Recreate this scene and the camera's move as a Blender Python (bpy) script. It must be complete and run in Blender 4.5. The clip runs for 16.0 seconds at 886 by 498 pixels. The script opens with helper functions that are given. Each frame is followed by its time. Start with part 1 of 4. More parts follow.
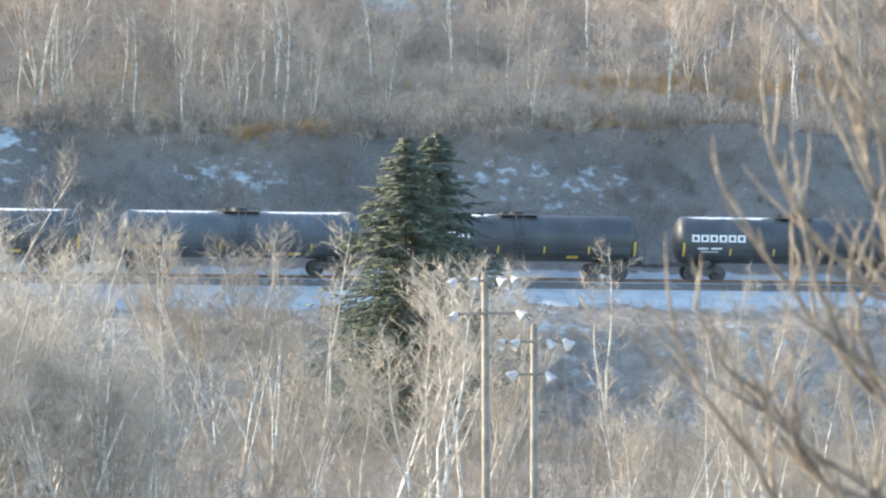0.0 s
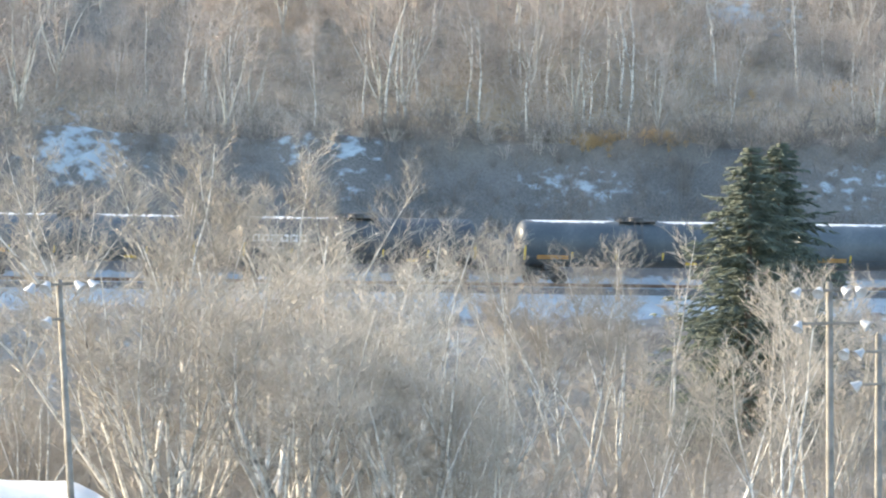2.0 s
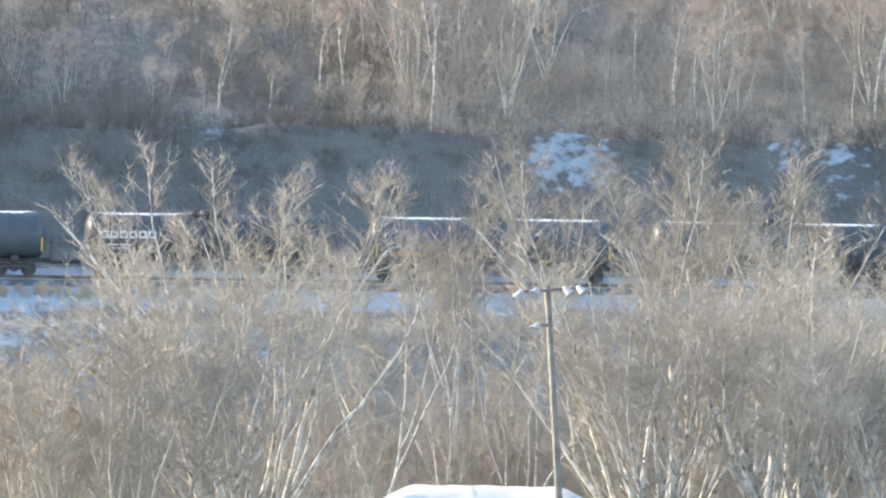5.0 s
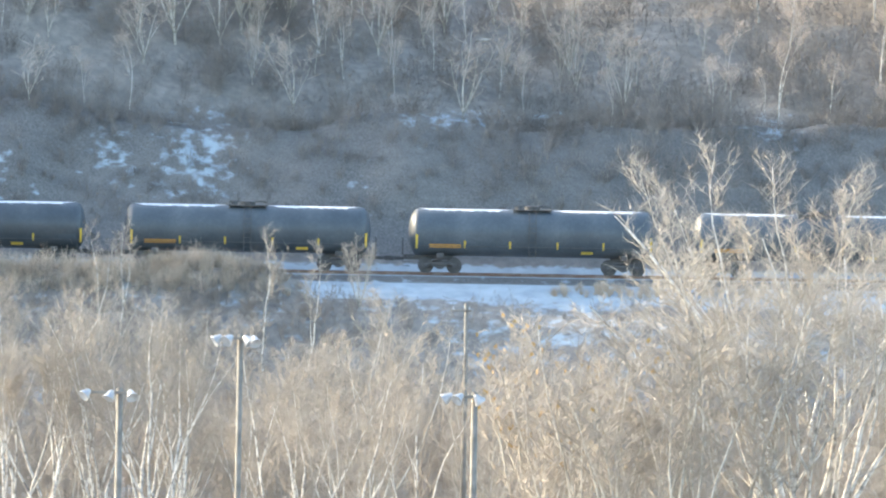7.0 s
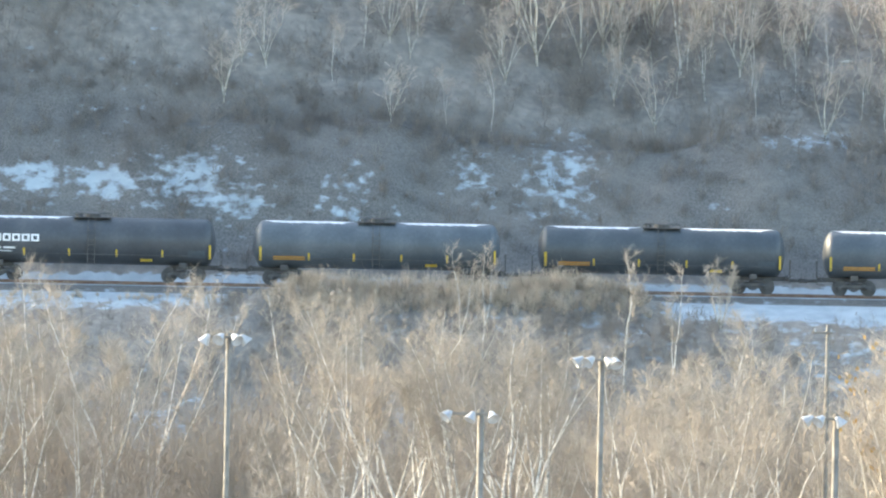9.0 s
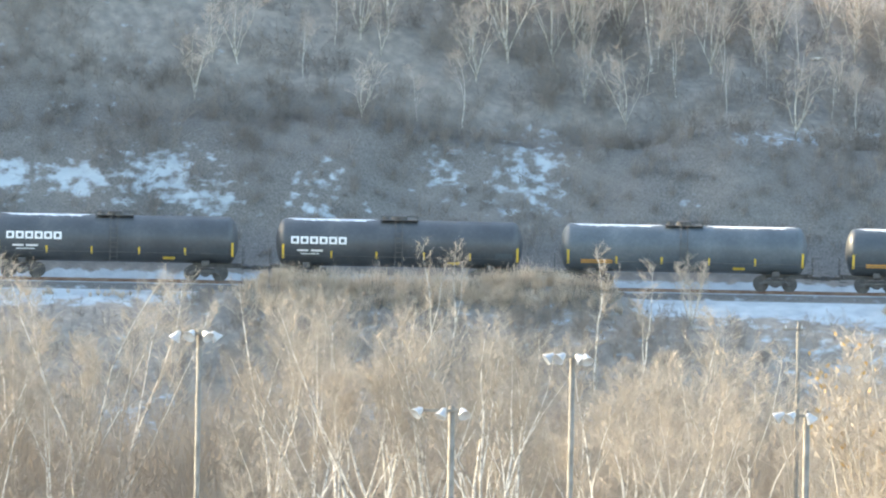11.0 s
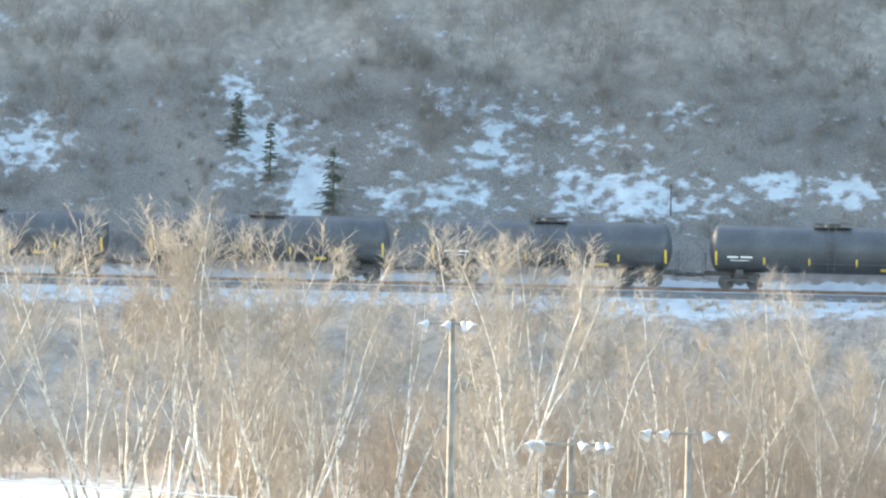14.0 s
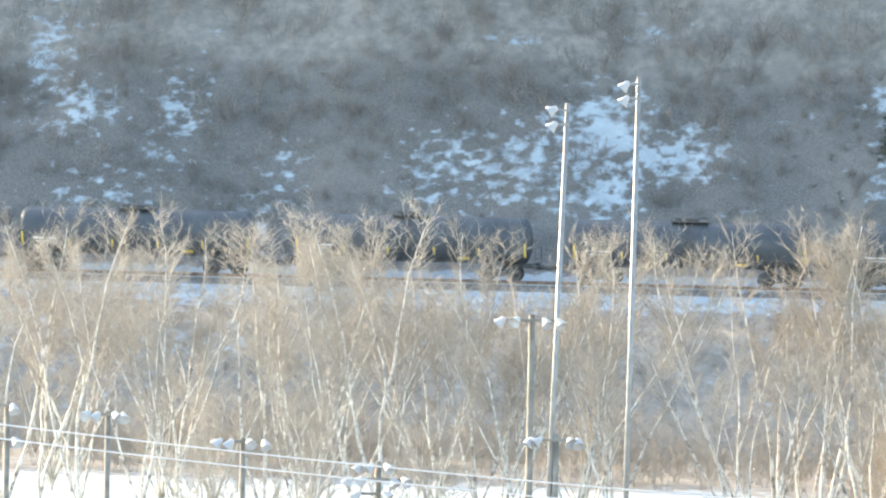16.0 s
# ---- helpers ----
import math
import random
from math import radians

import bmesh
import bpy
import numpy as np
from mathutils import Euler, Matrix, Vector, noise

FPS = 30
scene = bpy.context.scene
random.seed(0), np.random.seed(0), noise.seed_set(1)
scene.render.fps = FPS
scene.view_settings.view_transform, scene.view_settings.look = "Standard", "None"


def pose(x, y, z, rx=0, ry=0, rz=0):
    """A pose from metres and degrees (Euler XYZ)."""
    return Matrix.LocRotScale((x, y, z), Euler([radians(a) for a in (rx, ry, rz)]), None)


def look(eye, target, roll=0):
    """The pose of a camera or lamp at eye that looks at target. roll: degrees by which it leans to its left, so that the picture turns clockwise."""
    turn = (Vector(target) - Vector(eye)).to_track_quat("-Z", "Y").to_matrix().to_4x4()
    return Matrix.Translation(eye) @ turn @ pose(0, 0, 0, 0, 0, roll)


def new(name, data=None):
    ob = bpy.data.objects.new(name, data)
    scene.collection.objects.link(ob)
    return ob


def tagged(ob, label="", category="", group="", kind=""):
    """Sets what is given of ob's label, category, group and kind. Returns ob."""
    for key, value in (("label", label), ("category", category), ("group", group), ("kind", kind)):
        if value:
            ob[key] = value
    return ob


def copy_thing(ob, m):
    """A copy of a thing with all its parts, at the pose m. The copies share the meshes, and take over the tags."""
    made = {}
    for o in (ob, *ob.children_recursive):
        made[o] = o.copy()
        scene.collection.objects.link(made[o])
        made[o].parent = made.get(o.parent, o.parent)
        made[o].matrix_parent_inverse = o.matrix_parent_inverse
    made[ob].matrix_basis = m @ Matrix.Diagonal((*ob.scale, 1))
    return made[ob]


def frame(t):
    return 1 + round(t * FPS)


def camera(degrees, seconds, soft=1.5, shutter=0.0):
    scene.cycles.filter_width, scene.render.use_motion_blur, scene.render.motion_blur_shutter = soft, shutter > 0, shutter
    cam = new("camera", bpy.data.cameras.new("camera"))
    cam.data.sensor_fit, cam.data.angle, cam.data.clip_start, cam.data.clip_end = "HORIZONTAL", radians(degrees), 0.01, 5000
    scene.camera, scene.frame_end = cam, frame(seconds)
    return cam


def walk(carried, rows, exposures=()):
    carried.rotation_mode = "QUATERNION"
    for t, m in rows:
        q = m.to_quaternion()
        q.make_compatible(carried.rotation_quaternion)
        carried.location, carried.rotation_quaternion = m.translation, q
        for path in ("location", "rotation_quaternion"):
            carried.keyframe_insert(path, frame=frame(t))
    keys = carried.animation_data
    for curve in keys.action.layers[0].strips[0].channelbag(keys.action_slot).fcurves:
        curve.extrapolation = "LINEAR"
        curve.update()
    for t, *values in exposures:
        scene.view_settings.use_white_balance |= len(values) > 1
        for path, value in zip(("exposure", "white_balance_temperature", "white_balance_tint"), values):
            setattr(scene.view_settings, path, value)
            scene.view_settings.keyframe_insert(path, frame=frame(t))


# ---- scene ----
cam = camera(5.3436, 16.0, soft=2.2)
cam.data.dof.use_dof, cam.data.dof.focus_distance, cam.data.dof.aperture_fstop = True, 520.0, 9.0
EYE = (0.0, 0.0, 25.0)
# seconds, bearing to the right of straight across the valley, elevation; the camera is held leaning by one degree
PAN = [
    (0, 9.5209, -2.1841),
    (0.5, 8.4153, -2.2115),
    (1, 7.6611, -2.2286),
    (1.5, 7.4067, -2.1977),
    (2, 7.4410, -2.1657),
    (2.5, 7.4938, -2.1529),
    (3, 7.5363, -2.1431),
    (3.2, 7.5665, -2.1346),
    (3.6, 7.3605, -2.1374),
    (4, 6.7435, -2.1465),
    (4.4, 5.8804, -2.1595),
    (4.8, 4.9363, -2.1744),
    (5.3, 3.8936, -2.1922),
    (5.5, 3.5423, -2.1976),
    (6, 2.5852, -2.2205),
    (6.5, 1.7164, -2.2371),
    (7, 1.1067, -2.2431),
    (7.5, 0.4124, -2.2035),
    (8, -0.5541, -2.1684),
    (8.5, -1.0079, -2.1611),
    (9, -1.0782, -2.1520),
    (9.2, -1.0641, -2.1531),
    (9.7, -0.9761, -2.1543),
    (10.2, -0.8508, -2.1583),
    (10.7, -0.8199, -2.1644),
    (11, -0.9015, -2.1687),
    (11.3, -1.0928, -2.1733),
    (11.5, -1.4435, -2.1891),
    (12, -2.5483, -2.1576),
    (12.5, -3.4565, -2.1330),
    (13, -4.1130, -2.1453),
    (13.5, -4.7272, -2.1625),
    (14, -5.5590, -2.1728),
    (14.5, -6.2002, -2.1741),
    (15, -6.9901, -2.1636),
    (15.5, -8.0198, -2.1692),
    (16, -9.4942, -2.1714),
]


def aim(bearing, elevation):
    b, e = radians(bearing), radians(elevation)
    return (EYE[0] + math.sin(b) * math.cos(e) * 600, EYE[1] + math.cos(b) * math.cos(e) * 600, EYE[2] + math.sin(e) * 600)


EXPOSURES = [(0.0, 2.14, 6750, 6), (3.2, 2.08, 6750, 6), (5.5, 1.95, 6600, 6), (6.7, 2.38, 6750, 6), (9.0, 2.4, 7250, 5), (14.5, 2.66, 7500, 6), (16.0, 2.54, 7400, 6)]
walk(cam, [(t, look(EYE, aim(b, e), 1.06)) for t, b, e in PAN], EXPOSURES)

# ---------------------------------------------------------------- light
SUN_TO = Vector((-0.8, 0.45, 0.37)).normalized()
world = bpy.data.worlds.new("winter_sky")
scene.world = world
world.use_nodes = True
wn = world.node_tree
sky = wn.nodes.new("ShaderNodeTexSky")
sky.sky_type, sky.sun_disc = "NISHITA", False
sky.sun_elevation = math.asin(SUN_TO.z)
sky.sun_rotation = math.atan2(SUN_TO.x, SUN_TO.y)
sky.air_density, sky.dust_density, sky.ozone_density = 1.0, 1.6, 1.8
wn.nodes["Background"].inputs["Strength"].default_value = 0.15
wn.links.new(sky.outputs[0], wn.nodes["Background"].inputs["Color"])
sun = new("sun", bpy.data.lights.new("sun", "SUN"))
sun.data.energy, sun.data.angle, sun.data.color = 2.5, radians(0.6), (1.0, 0.83, 0.62)
sun.matrix_world = look(SUN_TO * 400, (0, 0, 0))


# ---------------------------------------------------------------- materials
def material(name, colours, scale=3.0, rough=0.8, metal=0.0, bump=0.2, fine=18.0, per_object=0.0, detail=6.0):
    """Two or three colours blended by a coarse and a fine noise, with a fine relief."""
    m = bpy.data.materials.new(name)
    m.use_nodes = True
    t = m.node_tree
    N, L = t.nodes, t.links
    b = N["Principled BSDF"]
    b.inputs["Roughness"].default_value, b.inputs["Metallic"].default_value = rough, metal
    co = N.new("ShaderNodeTexCoord")
    big, small = N.new("ShaderNodeTexNoise"), N.new("ShaderNodeTexNoise")
    big.inputs["Scale"].default_value, small.inputs["Scale"].default_value = scale, fine
    big.inputs["Detail"].default_value = detail
    for n in (big, small):
        L.new(co.outputs["Object"], n.inputs["Vector"])
    add = N.new("ShaderNodeMath")
    add.operation = "MULTIPLY_ADD"
    L.new(small.outputs[0], add.inputs[0])
    add.inputs[1].default_value = 0.35
    L.new(big.outputs[0], add.inputs[2])
    ramp = N.new("ShaderNodeValToRGB")
    L.new(add.outputs[0], ramp.inputs[0])
    el = ramp.color_ramp.elements
    n = len(colours)
    while len(el) < n:
        el.new(0.5)
    for i, c in enumerate(colours):
        el[i].position = 0.5 + 0.36 * i / max(1, n - 1)
        el[i].color = (*c, 1)
    out = ramp.outputs[0]
    if per_object:
        info = N.new("ShaderNodeObjectInfo")
        hsv = N.new("ShaderNodeHueSaturation")
        rng = N.new("ShaderNodeMapRange")
        L.new(info.outputs["Random"], rng.inputs[0])
        rng.inputs[3].default_value, rng.inputs[4].default_value = 1 - per_object, 1 + per_object
        L.new(rng.outputs[0], hsv.inputs["Value"])
        L.new(out, hsv.inputs["Color"])
        out = hsv.outputs[0]
    L.new(out, b.inputs["Base Color"])
    if bump:
        bp = N.new("ShaderNodeBump")
        bp.inputs["Strength"].default_value, bp.inputs["Distance"].default_value = bump, 0.02
        L.new(small.outputs[0], bp.inputs["Height"])
        L.new(bp.outputs[0], b.inputs["Normal"])
    return m


def ground_material():
    m = bpy.data.materials.new("snowy_hillside")
    m.use_nodes = True
    t = m.node_tree
    N, L = t.nodes, t.links
    b = N["Principled BSDF"]
    co = N.new("ShaderNodeTexCoord")

    def noise_tex(scale, detail, stretch=(1, 1, 1)):
        mp, n = N.new("ShaderNodeMapping"), N.new("ShaderNodeTexNoise")
        mp.inputs["Scale"].default_value = stretch
        n.inputs["Scale"].default_value, n.inputs["Detail"].default_value = scale, detail
        L.new(co.outputs["Object"], mp.inputs["Vector"])
        L.new(mp.outputs[0], n.inputs["Vector"])
        return n.outputs[0]

    def ramp(v, stops):
        r = N.new("ShaderNodeValToRGB")
        e = r.color_ramp.elements
        while len(e) < len(stops):
            e.new(0.5)
        for i, (p, c) in enumerate(stops):
            e[i].position, e[i].color = p, (*c, 1)
        L.new(v, r.inputs[0])
        return r.outputs[0]

    earth = ramp(noise_tex(1.3, 9), [(0.3, (0.17, 0.155, 0.14)), (0.5, (0.225, 0.205, 0.18)), (0.7, (0.29, 0.26, 0.225))])
    grass = ramp(noise_tex(2.2, 6, (1, 1, 0.3)), [(0.3, (0.26, 0.19, 0.12)), (0.7, (0.46, 0.34, 0.2))])
    at = N.new("ShaderNodeAttribute")
    at.attribute_name = "cover"
    sep = N.new("ShaderNodeSeparateColor")
    L.new(at.outputs["Color"], sep.inputs[0])
    mix = N.new("ShaderNodeMix")
    mix.data_type = "RGBA"
    L.new(sep.outputs[1], mix.inputs[0])
    L.new(earth, mix.inputs[6])
    L.new(grass, mix.inputs[7])
    # dark tone of the ballast, also used for shade painted on the cutting
    stone_and_shade = ramp(noise_tex(9, 3), [(0.35, (0.08, 0.077, 0.072)), (0.65, (0.17, 0.162, 0.152))])
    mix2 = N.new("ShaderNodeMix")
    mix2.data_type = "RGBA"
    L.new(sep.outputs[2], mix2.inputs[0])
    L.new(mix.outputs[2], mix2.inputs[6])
    L.new(stone_and_shade, mix2.inputs[7])
    # snow lies where the cover beats a broken noise
    n1 = noise_tex(1.15, 13, (1, 0.8, 1.5))
    sub = N.new("ShaderNodeMath")
    sub.operation = "SUBTRACT"
    L.new(sep.outputs[0], sub.inputs[0])
    L.new(n1, sub.inputs[1])
    edge = N.new("ShaderNodeMapRange")
    edge.inputs[1].default_value, edge.inputs[2].default_value = -0.07, 0.09
    L.new(sub.outputs[0], edge.inputs[0])
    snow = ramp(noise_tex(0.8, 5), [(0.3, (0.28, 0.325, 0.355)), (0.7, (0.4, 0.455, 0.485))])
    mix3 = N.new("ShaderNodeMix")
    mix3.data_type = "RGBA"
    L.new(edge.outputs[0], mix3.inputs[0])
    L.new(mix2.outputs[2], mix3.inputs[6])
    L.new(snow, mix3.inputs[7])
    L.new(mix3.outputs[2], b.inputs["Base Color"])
    b.inputs["Roughness"].default_value = 0.85
    bp = N.new("ShaderNodeBump")
    bp.inputs["Strength"].default_value, bp.inputs["Distance"].default_value = 0.6, 0.15
    L.new(noise_tex(2.5, 6), bp.inputs["Height"])
    L.new(bp.outputs[0], b.inputs["Normal"])
    return m


M_GROUND = ground_material()
M_BIRCH = material("birch_bark", [(0.18, 0.16, 0.14), (0.54, 0.51, 0.455), (0.72, 0.69, 0.63)], 2.2, 0.75, fine=7.0, per_object=0.1)
M_POPLAR = material("poplar_bark", [(0.26, 0.235, 0.19), (0.48, 0.445, 0.38), (0.64, 0.6, 0.52)], 1.5, 0.8, fine=8.0, per_object=0.12)
M_TWIG = material("pale_twigs", [(0.29, 0.255, 0.21), (0.43, 0.38, 0.32)], 0.8, 0.8, bump=0, per_object=0.15)
M_TWIG_POPLAR = material("poplar_twigs", [(0.37, 0.33, 0.275), (0.53, 0.475, 0.4)], 0.8, 0.8, bump=0, per_object=0.15)
M_TWIG_RED = material("brown_twigs", [(0.37, 0.305, 0.255), (0.53, 0.45, 0.385)], 0.5, 0.85, bump=0, per_object=0.15)
M_LEAF = material("dry_leaves", [(0.34, 0.2, 0.07), (0.5, 0.34, 0.12)], 3.0, 0.7, bump=0)
M_NEEDLE = material("spruce_needles", [(0.06, 0.08, 0.065), (0.105, 0.125, 0.09)], 1.5, 0.7, bump=0)
M_TRUNK = material("spruce_bark", [(0.09, 0.07, 0.055), (0.17, 0.13, 0.1)], 3.0, 0.9)
# one bare brush in two tones, sunlight and shade put into the colours
M_BRUSH_SUNLIT = material("sunlit_brush", [(0.38, 0.33, 0.285), (0.54, 0.475, 0.41)], 0.15, 0.9, bump=0, fine=1.0)
M_BRUSH_SHADED = material("shaded_brush", [(0.17, 0.155, 0.14), (0.27, 0.24, 0.21)], 0.15, 0.9, bump=0, fine=1.0)
M_BRUSH_TAN = material("willow_brush", [(0.235, 0.2, 0.165), (0.35, 0.305, 0.25)], 0.15, 0.85, bump=0, fine=1.0)
M_GRASS = material("dry_grass", [(0.42, 0.345, 0.265), (0.58, 0.485, 0.385)], 0.6, 0.85, bump=0)
M_GRASS_ORANGE = material("orange_grass", [(0.4, 0.26, 0.13), (0.56, 0.39, 0.2)], 0.6, 0.85, bump=0)
M_TANK_GREY = material("grey_tank_paint", [(0.056, 0.068, 0.078), (0.075, 0.089, 0.1), (0.105, 0.117, 0.127)], 0.5, 0.56, fine=6.0, bump=0.05, per_object=0.2)
M_TANK_BLACK = material("black_tank_paint", [(0.045, 0.05, 0.057), (0.06, 0.067, 0.074), (0.085, 0.09, 0.095)], 0.5, 0.56, fine=6.0, bump=0.05)
M_STEEL = material("dirty_black_steel", [(0.06, 0.058, 0.056), (0.11, 0.105, 0.1)], 2.0, 0.6, 0.2)
M_RAIL = material("rusty_rail", [(0.13, 0.07, 0.045), (0.25, 0.19, 0.16)], 1.0, 0.45, 0.7)
M_WHITE = material("white_marking", [(0.68, 0.68, 0.67), (0.8, 0.8, 0.79)], 2.0, 0.6, bump=0)
M_YELLOW = material("yellow_reflector", [(0.62, 0.42, 0.05), (0.78, 0.55, 0.1)], 3.0, 0.5, bump=0)
M_ORANGE = material("orange_marking", [(0.5, 0.24, 0.05), (0.62, 0.33, 0.09)], 3.0, 0.5, bump=0)
M_POLE = material("weathered_pole_wood", [(0.15, 0.135, 0.115), (0.22, 0.2, 0.17), (0.28, 0.255, 0.22)], 1.5, 0.85)
M_GALV = material("pale_galvanised_steel", [(0.22, 0.22, 0.215), (0.31, 0.31, 0.305)], 2.0, 0.5, 0.3)
M_LAMP = material("white_lamp_housing", [(0.36, 0.36, 0.36), (0.5, 0.5, 0.5)], 3.0, 0.35, bump=0)
M_SNOW = material("roof_snow", [(0.5, 0.52, 0.55), (0.62, 0.64, 0.66)], 0.8, 0.7)
M_WALL = material("timber_wall", [(0.2, 0.19, 0.18), (0.3, 0.29, 0.27)], 2.0, 0.8)
M_WIRE = material("bright_wire", [(0.7, 0.68, 0.65), (0.8, 0.78, 0.75)], 2.0, 0.35, 0.6, bump=0)
M_NEAR_BARK = material("brown_bark", [(0.13, 0.108, 0.088), (0.22, 0.185, 0.148), (0.32, 0.275, 0.22)], 6.0, 0.8, fine=30.0)

# white for the sun highlight painted along the tank tops
M_SUN_RIM = material("tank_sun_rim", [(0.5, 0.53, 0.56), (0.68, 0.7, 0.72)], 1.5, 0.6, bump=0.1)
for paint in (M_TANK_GREY, M_TANK_BLACK):
    paint.node_tree.nodes["Principled BSDF"].inputs["Coat Weight"].default_value = 0.2
    paint.node_tree.nodes["Principled BSDF"].inputs["Coat Roughness"].default_value = 0.22


# ---------------------------------------------------------------- mesh helpers
def mesh_of(name, verts, faces, mats, smooth=True, idx=None):
    me = bpy.data.meshes.new(name)
    me.from_pydata(verts, [], faces)
    for m in mats if isinstance(mats, (list, tuple)) else [mats]:
        me.materials.append(m)
    if idx is not None:
        me.polygons.foreach_set("material_index", idx)
    if smooth:
        me.polygons.foreach_set("use_smooth", [True] * len(me.polygons))
    me.update()
    return me


def part(name, data, parent, label="", at=None):
    """data: a mesh, or a bmesh with a material. Links it as one object under a thing or a part."""
    ob = new(name, data)
    ob.parent = parent
    if at is not None:
        ob.matrix_basis = at
    return tagged(ob, label)


def from_bm(name, bm, mat, smooth=False):
    me = bpy.data.meshes.new(name)
    bm.normal_update()
    bm.to_mesh(me)
    bm.free()
    me.materials.append(mat)
    if smooth:
        me.polygons.foreach_set("use_smooth", [True] * len(me.polygons))
    return me


def add_box(bm, cx, cy, cz, sx, sy, sz, bevel=0.0):
    r = bmesh.ops.create_cube(bm, size=1.0, matrix=Matrix.Translation((cx, cy, cz)) @ Matrix.Diagonal((sx, sy, sz, 1)))
    if bevel:
        bmesh.ops.bevel(bm, geom=list({e for v in r["verts"] for e in v.link_edges}), offset=bevel, segments=1, affect="EDGES")


def add_rod(bm, a, b, r0, r1=None, n=8):
    a, b = Vector(a), Vector(b)
    d = b - a
    m = Matrix.Translation((a + b) / 2) @ d.to_track_quat("Z", "Y").to_matrix().to_4x4()
    bmesh.ops.create_cone(bm, cap_ends=True, segments=n, radius1=r0, radius2=r0 if r1 is None else r1, depth=d.length, matrix=m)


def value_noise(x, y, size, seed):
    g = np.random.default_rng(seed).random((64, 64))
    u, v = np.asarray(x) / size, np.asarray(y) / size
    i, j = np.floor(u).astype(int), np.floor(v).astype(int)
    a, b = u - i, v - j
    a, b = a * a * (3 - 2 * a), b * b * (3 - 2 * b)
    q = lambda p, r: g[p % 64, r % 64]
    return (q(i, j) * (1 - a) + q(i + 1, j) * a) * (1 - b) + (q(i, j + 1) * (1 - a) + q(i + 1, j + 1) * a) * b


def ease(a, b, x):
    t = np.clip((x - a) / (b - a), 0, 1)
    return t * t * (3 - 2 * t)


# ---------------------------------------------------------------- ground: one sheet from the camera's hill over the valley floor to the wooded hillside
FLOOR = -10.0


def ground_z(x, y):
    x, y = np.asarray(x, float), np.asarray(y, float)
    d = y - 605.0
    left = 1 - ease(-48, 18, x)
    rough = value_noise(x, y, 9, 3) - 0.5 + 0.5 * (value_noise(x, y, 3.1, 4) - 0.5)
    # cutting, bench, upper slope
    cut = np.clip(d, 0, 9) * (0.98 + 0.1 * left)
    bench = np.clip(d - 12 + 3 * left, 0, None)
    upper = bench * (0.36 + 0.64 * left)
    # unseen ridge, raised only beyond the shaded end to block the sun there
    rise, cap = upper * 1.15, 14 + 24 * ease(-46, -76, x)
    hill = cut + rise / (1 + (rise / cap) ** 4) ** 0.25
    z = np.where(d > 0, hill, 0.0)
    z = z + rough * np.clip(d - 0.5, 0, 4) * 0.45
    # embankment below the track
    f = 596.5 - y
    slope = np.clip(f, 0, None) * 0.32 + np.clip(f - 7, 0, None) * 0.38
    front = np.maximum(-0.55 - slope, FLOOR + 0.4 * (value_noise(x, y, 20, 8) - 0.5))
    z = np.where(f > 0, front + rough * np.clip(f / 5, 0, 1) * np.clip((front - FLOOR) / 3, 0.15, 1) * 0.8, z)
    berm = ease(-26, -20, x) * ease(4, 0, x) * np.exp(-((y - 594.8) / 1.6) ** 2) * (0.9 + 0.8 * (value_noise(x, y, 4, 15) - 0.5))
    z = np.where((f <= 0) & (d <= 0), -0.16 - 0.39 * ease(598.2, 597.0, y), z) + berm
    # the camera's own hillside
    near = 23.3 - 0.1 * np.clip(y, -400, 110) - 0.27 * np.clip(y - 110, 0, None)
    return np.maximum(z, np.where(y < 300, near, -99))


SNOW_RIGHT = [
    (57.1, 7.5, 2.2, 1.8, 1), (74.2, 8.1, 1.5, 0.7, 1), (74.0, 6.0, 2.2, 1.8, 0.5), (70.1, 8.2, 1.1, 1.1, 0.8), (89.1, 6.0, 3.3, 0.9, 0.8),
    (105.9, 6.1, 2.2, 1.1, 0.7), (102.8, 16.9, 3.0, 1.1, 0.9), (110.5, 5.9, 5.5, 1.5, 0.6), (123.5, 14.8, 4.4, 0.7, 0.7), (128.7, 11.6, 2.6, 0.6, 0.7),
    (131.3, 15.3, 3.3, 0.7, 0.8),
]
SNOW_MID = [
    (-4.1, 6.9, 2.2, 2.6, 0.8), (-9.6, 6.8, 1.5, 1.5, 0.7), (-17.5, 5.6, 1.5, 1.8, 0.7), (-18.2, 4.4, 2.2, 0.7, 0.8), (-33.9, 10.4, 2.2, 0.4, 0.6),
    (11.6, 9.3, 3.3, 0.4, 0.8), (6.1, 5.0, 2.2, 0.7, 0.5), (-9.9, 6.5, 1.1, 1.1, 0.8), (13.0, 9.3, 4.0, 0.4, 0.8), (18.2, 9.5, 2.2, 0.4, 0.7),
    (6.5, 5.0, 1.8, 0.7, 0.5), (55.7, 7.6, 2.6, 1.8, 1), (12.1, 9.3, 4.4, 0.4, 0.7), (33.4, 9.3, 1.5, 0.7, 0.7),
]
